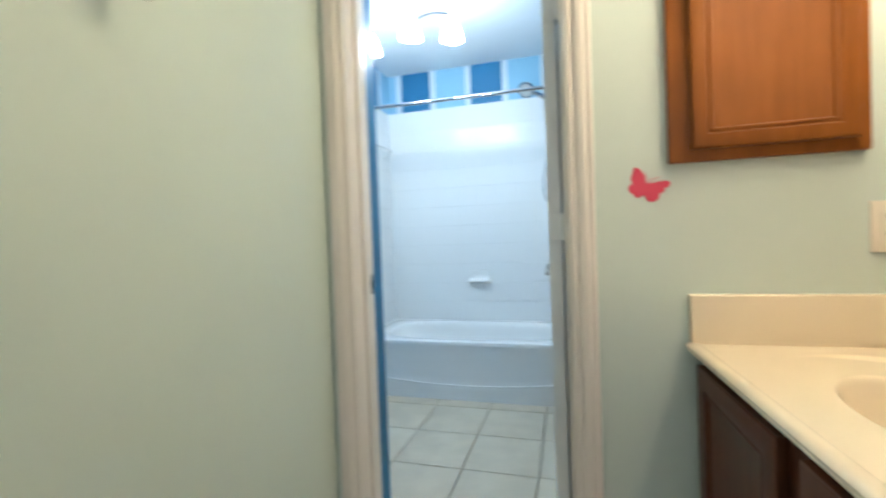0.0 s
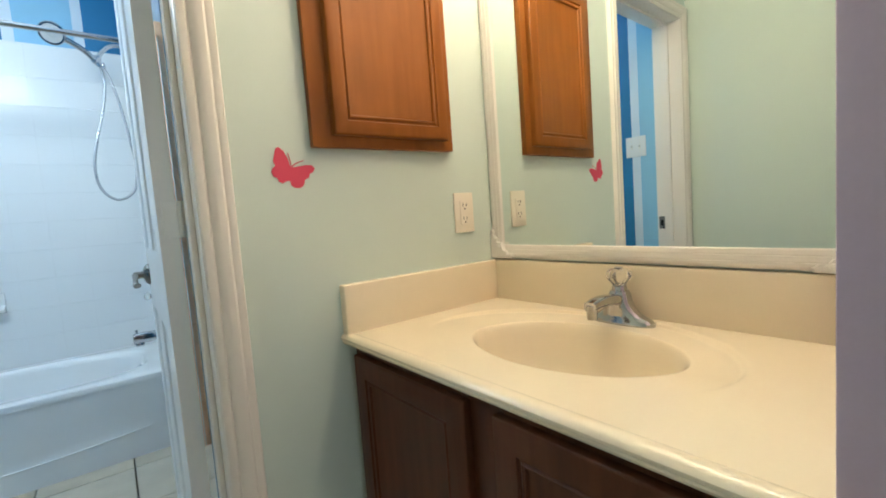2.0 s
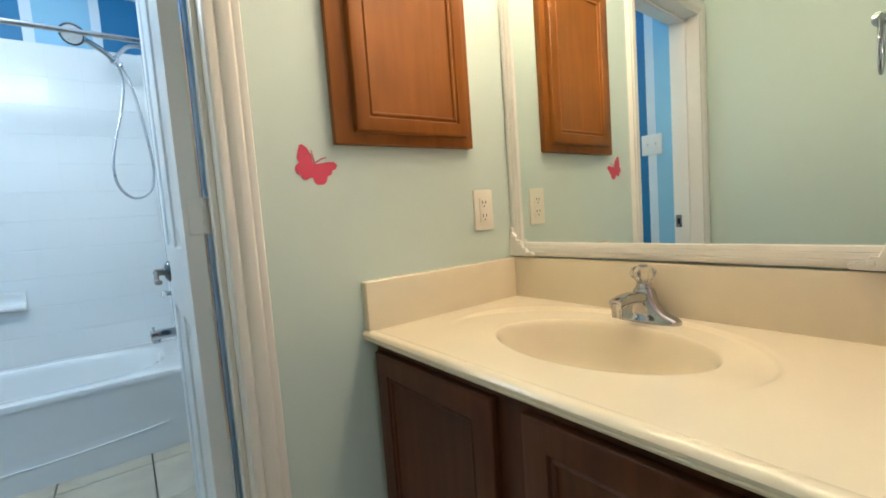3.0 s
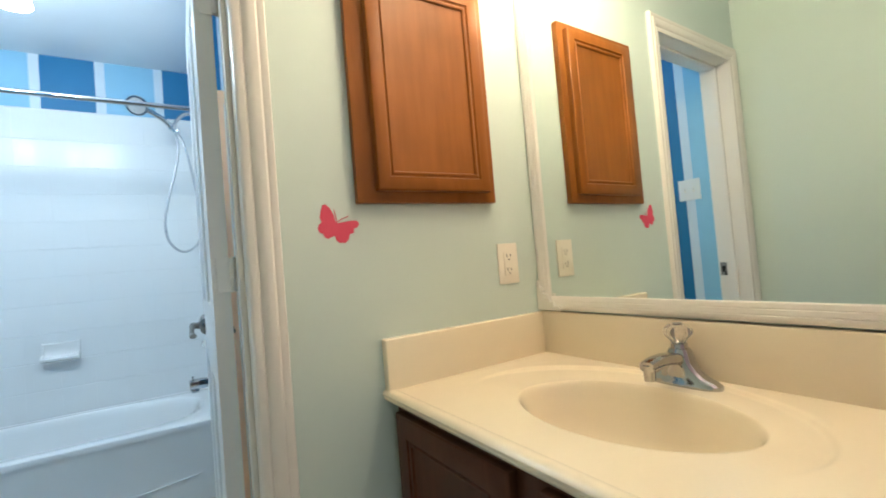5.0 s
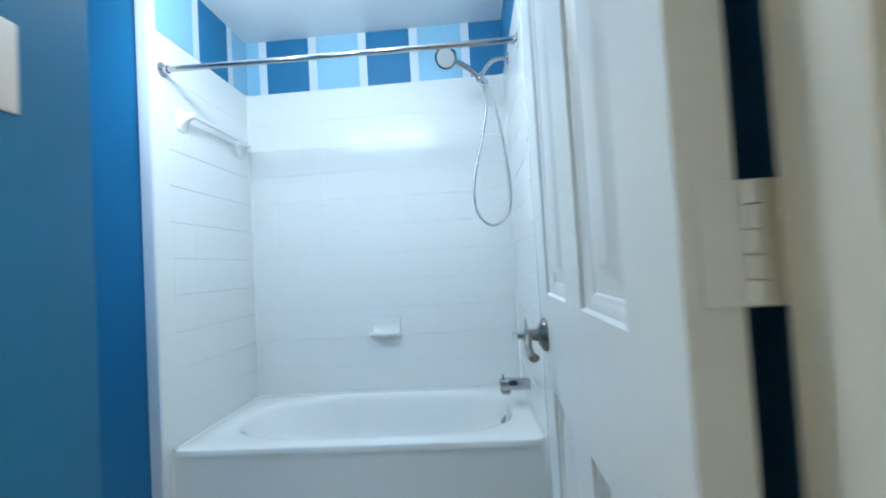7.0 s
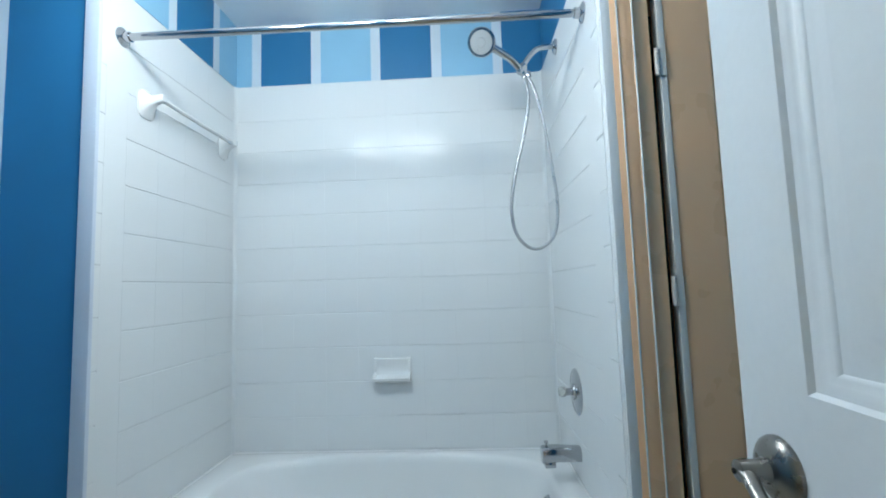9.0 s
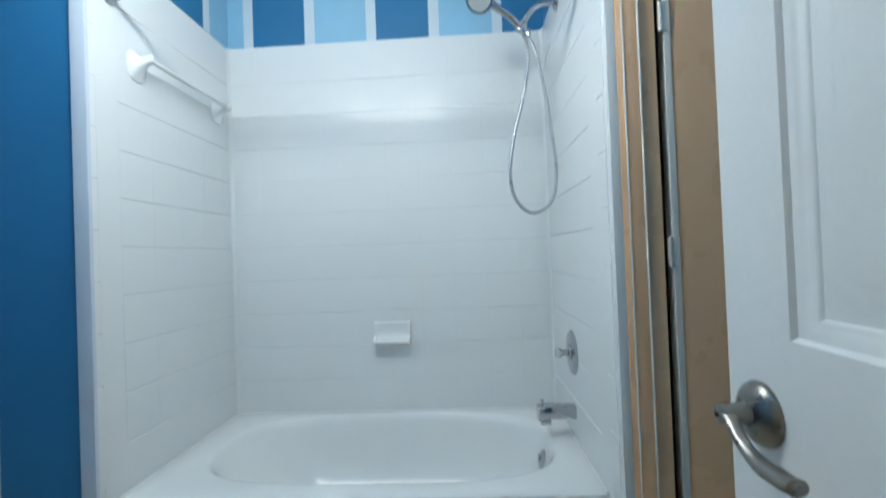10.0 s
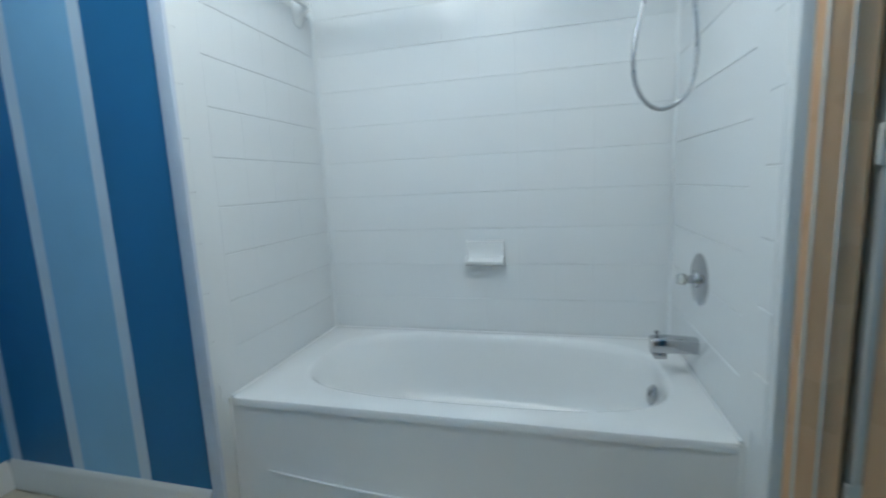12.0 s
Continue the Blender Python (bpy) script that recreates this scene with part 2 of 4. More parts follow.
bm = box(XL - 0.12, 0.35, -1.82, -1.7, 0, CEIL)
box(1.35, 3.32, -1.82, -1.7, 0, CEIL, bm=bm)
box(0.35, 1.35, -1.82, -1.7, 0, 0.9, bm=bm)
box(0.35, 1.35, -1.82, -1.7, 2.0, CEIL, bm=bm)
structure("wall_bedroom_south", bm, M_LAVENDER, "lavender bedroom wall with an added window opening", "wall")

# bathroom
structure("wall_switch", box(-0.145, -0.025, YD1, 1.845, 0, CEIL, 0.004), M_STRIPE_STUB, "blue striped wall end with the light switches", "wall")
structure("wall_bath_south", box(-1.86, -0.145, 1.725, 1.845, 0, CEIL), M_STRIPE_X, "blue striped bathroom wall", "wall")
structure("wall_bath_west", box(-1.82, -1.70, 1.845, 2.9, 0, CEIL), M_STRIPE_Y, "blue striped bathroom wall", "wall")
structure("wall_wing", box(-1.82, -0.769, 2.9, 3.9, 0, CEIL), M_STRIPE_WING, "deep blue and pale blue striped wall beside the tub", "wall")
structure("wall_tub_left", box(-0.785, -0.7655, 2.9, 3.765, 2.1755, CEIL), M_STRIPE_Y, "blue striped wall above the tub surround", "wall")
structure("wall_tub_back", box(-0.785, 0.785, 3.765, 3.9, 0, CEIL), M_STRIPE_X, "blue striped wall above the tub surround", "wall")
CW, CX0, CX1, CH = 2.876, 0.893, 1.53, 1.95
bm = box(0.775, CX0 - 0.008, CW, 3.9, 0, CEIL)
box(CX1 + 0.02, XR + 0.1, CW, 2.99, 0, CEIL, bm=bm)
box(CX0 - 0.008, CX1 + 0.02, CW, 2.99, CH + 0.02, CEIL, bm=bm)
structure("wall_closet_side", bm, M_STRIPE_X, "blue striped wall with the closet doorway", "wall")
structure("wall_bath_east", box(XR, XR + 0.1, YD1 - 0.006, CW, 0, CEIL), M_STRIPE_Y, "blue striped bathroom wall", "wall")
structure("wall_behind_door", box(0.782, XR, YD1, 2.14, 0, CEIL, 0.004), M_STRIPE_BEHIND, "deep blue striped wall close behind the open door", "wall")
# closet walls and jamb face coloured near-black for the shade behind the gap
bm = box(CX0 - 0.05, XR + 0.1, 3.5, 3.6, 0, CEIL)
box(XR, XR + 0.1, 2.99, 3.5, 0, CEIL, bm=bm)
box(CX0 - 0.008, CX0, CW + 0.001, 3.5, 0, CEIL, bm=bm)
structure("closet_inside", bm, M_GAP, "inside of the closet, its shade painted near-black", "wall")

# baseboards
base_profile = ((0, 0), (0, 0.014), (0.075, 0.014), (0.085, 0.010), (0.095, 0.011), (0.112, 0.004), (0.116, 0))
structure("baseboard_wing", strip(base_profile, ((-1.70, 2.9, 0), (0, 0, 1), (0, -1, 0)), ((-0.785, 2.9, 0), (0, 0, 1), (0, -1, 0))), M_TRIM, "white moulded baseboard along the striped wall", "baseboard")
structure("baseboard_west", strip(base_profile, ((-1.70, 1.845, 0), (0, 0, 1), (1, 0, 0)), ((-1.70, 2.886, 0), (0, 0, 1), (1, 0, 0))), M_TRIM, "white moulded baseboard along the striped wall", "baseboard")
structure("baseboard_doorway", strip(base_profile, ((0.78, YD0, 0), (0, 0, 1), (0, -1, 0)), ((1.03, YD0, 0), (0, 0, 1), (0, -1, 0))), M_TRIM, "white moulded baseboard beside the vanity", "baseboard")

# casing of the bathroom doorway: a stepped colonial profile, u away from the opening
CASE = ((0, 0), (0, 0.009), (0.006, 0.012), (0.016, 0.012), (0.022, 0.008), (0.026, 0.013), (0.040, 0.019), (0.052, 0.019), (0.058, 0.014), (0.066, 0.017), (0.074, 0.017), (0.078, 0.010), (0.078, 0))


CASE_FLAT = ((0, 0), (0, 0.014), (0.028, 0.015), (0.031, 0.018), (0.070, 0.019), (0.078, 0.015), (0.078, 0))


def doorway(name, side, lo, hi, head, face, out, material, width, label, shape=CASE):
    """Casing legs and head on the plane 'face'; side 'y': the wall runs along x, 'x': it runs along y."""
    prof = [(u * width / 0.078, v) for u, v in shape]
    t = thing(name, label, "door casing")
    t["kind"] = "structure"

    def at(a, z):
        return (a, face, z) if side == "y" else (face, a, z)
    au = (1, 0, 0) if side == "y" else (0, 1, 0)
    ov = (0, out, 0) if side == "y" else (out, 0, 0)
    neg = tuple(-c for c in au)
    up = Vector((0, 0, 1))
    part("casing_leg", strip(prof, (at(lo, 0), neg, ov), (at(lo, head), Vector(neg) + up, ov)), material, t)
    part("casing_leg", strip(prof, (at(hi, 0), au, ov), (at(hi, head), Vector(au) + up, ov)), material, t)
    part("casing_head", strip(prof, (at(lo, head), Vector(neg) + up, ov), (at(hi, head), Vector(au) + up, ov)), material, t)
    return t


frame_1 = doorway("trim_doorway", "y", JL - 0.002, JR + 0.002, HEAD + 0.002, YD0, -1, M_TRIM, 0.066, "white moulded casing round the bathroom doorway")
for nm, b in (("jamb", box(JL - 0.02, JL, YD0 - 0.001, YD1 + 0.001, 0, HEAD + 0.02, 0.002)), ("jamb", box(JR, JR + 0.02, YD0 - 0.001, YD1 + 0.001, 0, HEAD + 0.02, 0.002)), ("jamb_head", box(JL, JR, YD0 - 0.001, YD1 + 0.001, HEAD, HEAD + 0.02, 0.002)), ("door_stop", box(JL, JL + 0.011, YD0 + 0.05, YD0 + 0.086, 0, HEAD - 0.001, 0.002)), ("door_stop", box(JR - 0.011, JR, YD0 + 0.05, YD0 + 0.086, 0, HEAD - 0.001, 0.002)), ("door_stop", box(JL + 0.011, JR - 0.011, YD0 + 0.05, YD0 + 0.086, HEAD - 0.011, HEAD, 0.002))):
    part(nm, b, M_TRIM, frame_1)
strike = part("strike_plate", box(JL, JL + 0.003, YD0 + 0.093, YD0 + 0.122, 0.905, 0.970, 0.001), M_NICKEL, frame_1, "dull metal strike plate on the jamb")
part("latch_hole", box(JL + 0.0025, JL + 0.0035, YD0 + 0.100, YD0 + 0.115, 0.922, 0.952), M_GAP, strike)

frame_2 = doorway("trim_closet", "y", CX0 - 0.002, CX1 + 0.002, CH, CW, -1, M_PEACH, 0.104, "peach painted casing round the closet door", CASE_FLAT)
for nm, b in (("jamb", box(CX1, CX1 + 0.02, CW, CW + 0.11, 0, CH, 0.002)), ("jamb_head", box(CX0, CX1, CW, CW + 0.11, CH, CH + 0.02))):
    part(nm, b, M_PEACH, frame_2)
# thin white strips imitate the highlights along the casing's raised edges
for x in (0.804, 0.846):
    part("edge_highlight", box(x - 0.0022, x + 0.0022, CW - 0.0215, CW - 0.012, 0, CH + 0.03, 0.001, 1), M_PORCELAIN, frame_2, "white strip standing in for a highlight on the casing edge")


# ---- doors ----
def panel_door(name, w, h, thick, material, label, m, panels):
    """A panelled door leaf from its hinge edge along +x, y from 0 to thick, panels on both faces."""
    t = thing(name, label, "door", m)
    t["kind"] = "structure"
    body = bmesh.new()
    xs = sorted({0.0, w, *(p[0] for p in panels), *(p[1] for p in panels)})
    zs = sorted({0.012, h, *(p[2] for p in panels), *(p[3] for p in panels)})
    holes = [(p[0], p[1], p[2], p[3]) for p in panels]
    for x0, x1 in zip(xs, xs[1:]):
        for z0, z1 in zip(zs, zs[1:]):
            if any(a - 1e-6 <= x0 and x1 <= b + 1e-6 and c - 1e-6 <= z0 and z1 <= d + 1e-6 for a, b, c, d in holes):
                continue
            for y in (0.0, thick):
                body.faces.new([body.verts.new(v) for v in ((x0, y, z0), (x1, y, z0), (x1, y, z1), (x0, y, z1))])
    for a, b_ in (((0, 0.012), (0, h)), ((w, 0.012), (w, h)), ((0, h), (w, h)), ((0, 0.012), (w, 0.012))):
        body.faces.new([body.verts.new((p[0], y, p[1])) for p, y in ((a, 0), (b_, 0), (b_, thick), (a, thick))])
    bmesh.ops.remove_doubles(body, verts=body.verts[:], dist=1e-5)
    part("leaf", body, material, t)
    for a, b, c, d in holes:
        for y, s in ((0.0, 1), (thick, -1)):
            loops = []
            for inset, depth in ((0, 0), (0.004, 0.005), (0.010, 0.006), (0.014, 0.010), (0.020, 0.011), (0.024, 0.0145), (0.032, 0.0145), (0.058, 0.004), (0.062, 0.0035)):
                loops.append([(a + inset, y + s * depth, c + inset), (b - inset, y + s * depth, c + inset), (b - inset, y + s * depth, d - inset), (a + inset, y + s * depth, d - inset)])
            part("panel", loft(loops, cap_start=False), material, t)
    return t


def hinge(parent, x, y, z, leaf_x, leaf_y, material):
    """A butt hinge: knuckle in five barrels and a leaf with rounded corners."""
    b = None
    for k in range(5):
        b = lathe(((0.0, 0), (0.0058, 0.0006), (0.0058, 0.0146), (0.0, 0.0152)), pose(x, y, z - 0.038 + k * 0.0155), 14, b)
    k = part("hinge", b, material, parent, "painted-over butt hinge")
    part("hinge_leaf", box(min(x, leaf_x), max(x, leaf_x), min(y, leaf_y), max(y, leaf_y), z - 0.04, z + 0.04, 0.0009, 1), material, k)
    return k


PANELS = [(x0, x1, z0, z1) for x0, x1 in ((0.114, 0.290), (0.394, 0.572)) for z0, z1 in ((0.20, 0.842), (1.028, 1.82))]
door_m = pose(0.694, 1.528, 0, 0, 0, 89.3)
door_1 = panel_door("door_1", 0.674, HEAD - 0.006, 0.037, M_DOOR, "white panelled bathroom door standing open", door_m, PANELS)
for z in (0.25, 1.10, 1.74):
    k = hinge(door_1, -0.004, -0.006, z, -0.0015, 0.027, M_DOOR)
    part("jamb_leaf", box(-0.0035, -0.0010, -0.024, -0.006, z - 0.04, z + 0.04, 0.0009, 1), M_TRIM, k)
    screws = [(0.008, 0.026), (0.021, 0.0), (0.021, -0.026)]
    for sy, sz in screws:
        part("screw", lathe(((0.0, 0), (0.0035, 0.0), (0.003, 0.001), (0, 0.0012)), pose(-0.0016, sy, z + sz, 0, -90, 0), 12), M_NICKEL, k)


def lever(parent, x, y, z, s):
    """A curved lever handle: round rose, neck and a swept grip that points back to the hinge."""
    out = pose(x, y, z, -90 * s, 0, 0)
    rose = part("handle_rose", lathe(((0, 0), (0.034, 0), (0.034, 0.003), (0.032, 0.007), (0.026, 0.012), (0.018, 0.016), (0, 0.017)), out, 40), M_NICKEL, parent, "round satin nickel rose")
    part("handle_neck", lathe(((0.0, 0.013), (0.0135, 0.013), (0.0110, 0.024), (0.0115, 0.034), (0.0105, 0.043), (0, 0.047)), out, 28), M_NICKEL, rose)
    pts = [(x + 0.003, y + s * 0.036, z + 0.002), (x - 0.014, y + s * 0.039, z - 0.004), (x - 0.036, y + s * 0.041, z - 0.017), (x - 0.060, y + s * 0.041, z - 0.025), (x - 0.088, y + s * 0.039, z - 0.026), (x - 0.106, y + s * 0.038, z - 0.024)]
    part("lever", tube(pts, lambda t: 0.0100 - 0.0027 * math.sin(math.pi * min(1, t * 1.5)) if t < 0.97 else 0.006, 8, 14, flat=0.75), M_NICKEL, rose, "curved satin nickel lever")
    part("lock_pin", lathe(((0, 0.0462), (0.003, 0.0462), (0.003, 0.0475), (0, 0.0478)), out, 12), M_GAP, rose)


lever(door_1, 0.618, 0.037, 0.943, 1)
lever(door_1, 0.618, 0.0, 0.943, -1)
part("latch_face", box(0.674, 0.6755, 0.008, 0.029, 0.914, 0.971, 0.0005, 1), M_NICKEL, door_1)

# closet door: closed, hinged on the far jamb
closet_m = pose(CX0 + 0.024, CW - 0.008, 0)
door_2 = panel_door("door_2", 0.605, CH - 0.006, 0.035, M_PEACH, "peach painted panelled closet door, closed", closet_m, [(x0, x1, z0, z1) for x0, x1 in ((0.138, 0.29), (0.36, 0.49)) for z0, z1 in ((0.22, 0.846), (1.03, 1.80))])
part("edge_strip", box(-0.001, 0.017, -0.003, 0.030, 0.012, CH - 0.008, 0.002), M_TRIM, door_2, "bare white hinge edge of the closet door")
for z in (0.36, 1.108, 1.74):
    hinge(door_2, -0.010, -0.006, z, 0.016, -0.0045, M_TRIM)


# ---- bathtub ----
TX0, TX1, TY0, TY1, RIM = -0.766, 0.764, 3.0, 3.756, 0.390


def super_loop(cx, cy, a, b, n, z, count=128):
    out = []
    for i in range(count):
        t = 2 * math.pi * (i + 0.5) / count
        c, s = math.cos(t), math.sin(t)
        out.append((cx + a * math.copysign(abs(c) ** (2 / n), c), cy + b * math.copysign(abs(s) ** (2 / n), s), z))
    return out


tub = thing("bathtub", "white acrylic alcove bathtub with a rounded basin", "bathtub")
cx, cy, hw, hd = (TX0 + TX1) / 2, (TY0 + TY1) / 2, (TX1 - TX0) / 2, (TY1 - TY0) / 2
ix, iy = 0.018, 3.402
loops = [super_loop(cx, cy, hw, hd, 60, RIM - 0.03), super_loop(cx, cy, hw, hd, 60, RIM - 0.010), super_loop(cx, cy, hw - 0.003, hd - 0.003, 50, RIM - 0.003), super_loop(cx, cy, hw - 0.010, hd - 0.010, 40, RIM)]
loops += [super_loop(ix, iy, 0.664, 0.322, 3.4, RIM), super_loop(ix, iy, 0.654, 0.313, 3.3, RIM - 0.003), super_loop(ix, iy, 0.644, 0.305, 3.2, RIM - 0.012), super_loop(ix + 0.003, iy, 0.634, 0.297, 3.1, RIM - 0.035)]
for k in range(1, 9):
    f = k / 8
    loops.append(super_loop(ix + 0.003 + 0.055 * f, iy, 0.634 - 0.13 * f - 0.05 * f ** 4, 0.297 - 0.06 * f - 0.05 * f ** 4, 3.1, RIM - 0.035 - 0.25 * f))
loops.append(super_loop(ix + 0.06, iy, 0.35, 0.12, 2.6, RIM - 0.300))
part("basin", loft(loops, cap_start=False), M_ACRYLIC, tub)
apron = bmesh.new()
cols, rows = 48, 18
grid = []
for j in range(rows + 1):
    z = (RIM - 0.004) * j / rows
    row = []
    for i in range(cols + 1):
        x = TX0 + 0.004 + (TX1 - TX0 - 0.008) * i / cols
        u = (x - cx) / hw
        edge = 0.102 + 0.055 * u * u
        inside = 1 / (1 + math.exp(-(z - edge) * 260)) * (1 / (1 + math.exp((abs(u) - 0.84) * 120)))
        row.append(apron.verts.new((x, TY0 + 0.004 - 0.010 * (1 - z / RIM) + 0.006 * inside * (1 - max(0, (z - 0.2) / 0.18)), z)))
    grid.append(row)
for r0, r1 in zip(grid, grid[1:]):
    for i in range(cols):
        apron.faces.new((r0[i], r0[i + 1], r1[i + 1], r1[i]))
part("apron", apron, M_ACRYLIC, tub, "white apron with a shallow curved moulding")
bead = [(cx + hw * u, TY0 - 0.003 + 0.0, 0.098 + 0.055 * u * u) for u in [-0.84 + 1.68 * k / 14 for k in range(15)]]
part("apron_bead", tube(bead, lambda t: 0.0042 if 0.02 < t < 0.98 else 0.001, 3, 8), M_ACRYLIC, tub)
ofl = part("overflow_plate", lathe(((0, 0), (0.036, 0), (0.036, 0.004), (0.030, 0.009), (0, 0.011)), pose(0.629, 3.385, 0.318, 0, -74, 0), 32), M_CHROME, tub, "round chrome overflow plate")
part("overflow_lever", box(0.612, 0.619, 3.382, 3.388, 0.312, 0.342, 0.002), M_CHROME, ofl)
part("drain", lathe(((0, 0), (0.034, 0), (0.034, 0.003), (0.026, 0.004), (0.02, 0.001), (0, 0.001)), pose(0.36, 3.392, 0.078), 32), M_CHROME, tub, "chrome drain ring")

for pts in ([(TX0 + 0.002, TY0 + 0.01, RIM - 0.001), (TX0 + 0.002, TY1, RIM - 0.001)], [(TX1 - 0.002, TY0 + 0.01, RIM - 0.001), (TX1 - 0.002, TY1, RIM - 0.001)], [(TX0, TY1 - 0.002, RIM - 0.001), (TX1, TY1 - 0.002, RIM - 0.001)]):
    part("caulk_bead", tube(pts, 0.0052, 1, 8), M_ACRYLIC, tub)
for x in (TX0 + 0.001, TX1 - 0.001):
    part("caulk_bead", tube([(x, TY0 + 0.001, 0.0), (x, TY0 + 0.001, RIM - 0.004)], 0.0048, 1, 8), M_ACRYLIC, tub)

# ---- moulded surround ----
SB, SL, SR, STOP = 3.757, -0.768, 0.765, 2.175
sur = thing("tub_surround", "glossy white moulded tub surround with square tile relief", "tub surround")
part("back_sheet", box(SL, SR, SB, SB + 0.006, RIM - 0.02, STOP, 0.002), M_SURROUND, sur)
part("side_sheet", box(SL - 0.010, SL, 2.903, SB + 0.006, 0, STOP, 0.002), M_SURROUND, sur)
part("side_sheet", box(SR, SR + 0.0095, 2.876, SB + 0.006, 0, STOP, 0.002), M_SURROUND, sur)
# upright corner coves
for sx, d in ((SL, 1), (SR, -1)):
    arc = [(sx, SB - 0.02)] + [(sx + d * 0.02 * (1 - math.cos(a)), SB - 0.02 + 0.02 * math.sin(a)) for a in [k * math.pi / 12 for k in range(1, 7)]] + [(sx, SB)]
    part("corner_cove", loft([[(x, y, z) for x, y in arc] for z in (RIM, STOP)]), M_SURROUND, sur)
# left strip is white too, with shade mixed into its colour
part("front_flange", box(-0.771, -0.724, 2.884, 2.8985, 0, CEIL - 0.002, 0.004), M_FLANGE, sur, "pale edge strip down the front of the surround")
part("front_flange", box(SR - 0.004, SR + 0.0225, 2.862, 2.8755, 0, CEIL - 0.002, 0.003), M_SURROUND, sur, "pale edge strip down the front of the surround")


def tile_mesh(w, h, d=0.0024, c=0.0012):
    """A raised field of the moulding, bevelled along its upper and lower edges."""
    loops = []
    for k, dd in ((0, 0.0), (0.0003, d * 0.6), (c, d)):
        loops.append([(-w / 2 + k * 0.06, -dd, -h / 2 + k), (w / 2 - k * 0.06, -dd, -h / 2 + k), (w / 2 - k * 0.06, -dd, h / 2 - k), (-w / 2 + k * 0.06, -dd, h / 2 - k)])
    return loft(loops, cap_start=False)


ROW = 0.160
row_z = [(0.396, 0.549)] + [(0.549 + ROW * k, 0.549 + ROW * (k + 1)) for k in range(9)] + [(1.989, 2.168)]
rng = random.Random(4)
tile_cache = {}


def surround_tile(w, h, m):
    key = (round(w, 4), round(h, 4))
    if key not in tile_cache:
        tile_cache[key] = mesh_of("surround_tile", tile_mesh(*key), M_SURROUND, 4)
    tilt = pose(0, 0, 0, rng.uniform(-0.03, 0.03), 0, rng.uniform(-0.01, 0.01))
    piece_of("surround_tile", tile_cache[key], sur, m @ tilt)


for z0, z1 in row_z:
    h, zc = z1 - z0 - 0.0034, (z0 + z1) / 2
    edges = [SL + 0.016] + [-0.626 + 0.1555 * k for k in range(9)] + [SR - 0.016]
    for x0, x1 in zip(edges, edges[1:]):
        surround_tile(x1 - x0 - 0.0001, h, pose((x0 + x1) / 2, SB, zc))
    edges = [2.902, 2.965, 3.055] + [3.055 + 0.1555 * k for k in range(1, 5)] + [SB - 0.018]
    for y0, y1 in zip(edges, edges[1:]):
        if y0 == 2.965:
            continue
        dz = 0.05 if y0 < 2.95 else 0.0
        if zc + h / 2 + dz < 2.174:
            surround_tile(y1 - y0 - 0.0001, h, pose(SL, (y0 + y1) / 2, zc + dz, 0, 0, 90))
            surround_tile(y1 - y0 - 0.0001, h, pose(SR, (y0 + y1) / 2, zc + dz, 0, 0, -90))

for sx, a in ((SL, 90), (SR, -90)):
    surround_tile(0.0899, STOP - RIM - 0.014, pose(sx, 3.010, (STOP + RIM) / 2, 0, 0, a))

# ---- bath fittings ----
rod = thing("shower_rod", "polished chrome shower curtain rod with round end flanges", "curtain rod")
part("tube", tube([(SL + 0.012, 3.026, 2.010), (SR - 0.012, 3.026, 2.000)], 0.0125, 1, 20), M_CHROME, rod)
for x, z, a in ((SL, 2.010, 90), (SR, 2.000, -90)):
    part("flange", lathe(((0, 0), (0.032, 0), (0.032, 0.005), (0.024, 0.010), (0.017, 0.013), (0.017, 0.030), (0, 0.030)), pose(x, 3.026, z, 0, a, 0), 28), M_CHROME, rod)

bar = thing("towel_bar", "white ceramic towel bar on flared wall brackets", "towel bar")
for y in (3.140, 3.640):
    loops = []
    for s, d, dz in ((0.052, 0.0, 0), (0.052, 0.006, 0), (0.036, 0.016, 0.004), (0.018, 0.034, 0.014), (0.015, 0.050, 0.020), (0.016, 0.062, 0.022), (0.012, 0.070, 0.022)):
        loops.append([(SL + 0.002 + d, y + s * 0.8 * math.copysign(abs(math.cos(a)) ** 0.6, math.cos(a)), 1.822 + dz + s * math.copysign(abs(math.sin(a)) ** 0.6, math.sin(a))) for a in [2 * math.pi * k / 24 for k in range(24)]])
    part("bracket", loft(loops), M_PORCELAIN, bar)
part("rail", tube([(SL + 0.055, 3.140, 1.844), (SL + 0.055, 3.640, 1.844)], 0.0095, 1, 16), M_PORCELAIN, bar)

dish = thing("soap_dish", "white ceramic soap dish fixed to the surround", "soap dish")
prof = [(0, 0.098), (-0.010, 0.098), (-0.014, 0.094), (-0.014, 0.084), (-0.010, 0.070), (-0.010, 0.040), (-0.020, 0.022), (-0.055, 0.012), (-0.060, 0.016), (-0.064, 0.012), (-0.060, 0.0), (-0.040, -0.008), (0, -0.012)]
part("tray", loft([[(x, SB - 0.002 + py, 0.716 + pz) for py, pz in prof] for x in (-0.079, -0.074, 0.080, 0.085)]), M_PORCELAIN, dish)
for x0, x1 in ((-0.083, -0.071), (0.077, 0.089)):
    part("cheek", loft([[(x, SB - 0.002 + py, 0.716 + pz) for py, pz in ((0, -0.012), (-0.060, -0.002), (-0.064, 0.012), (-0.058, 0.022), (-0.022, 0.034), (-0.015, 0.096), (0, 0.099))] for x in (x0, x1)]), M_PORCELAIN, dish)

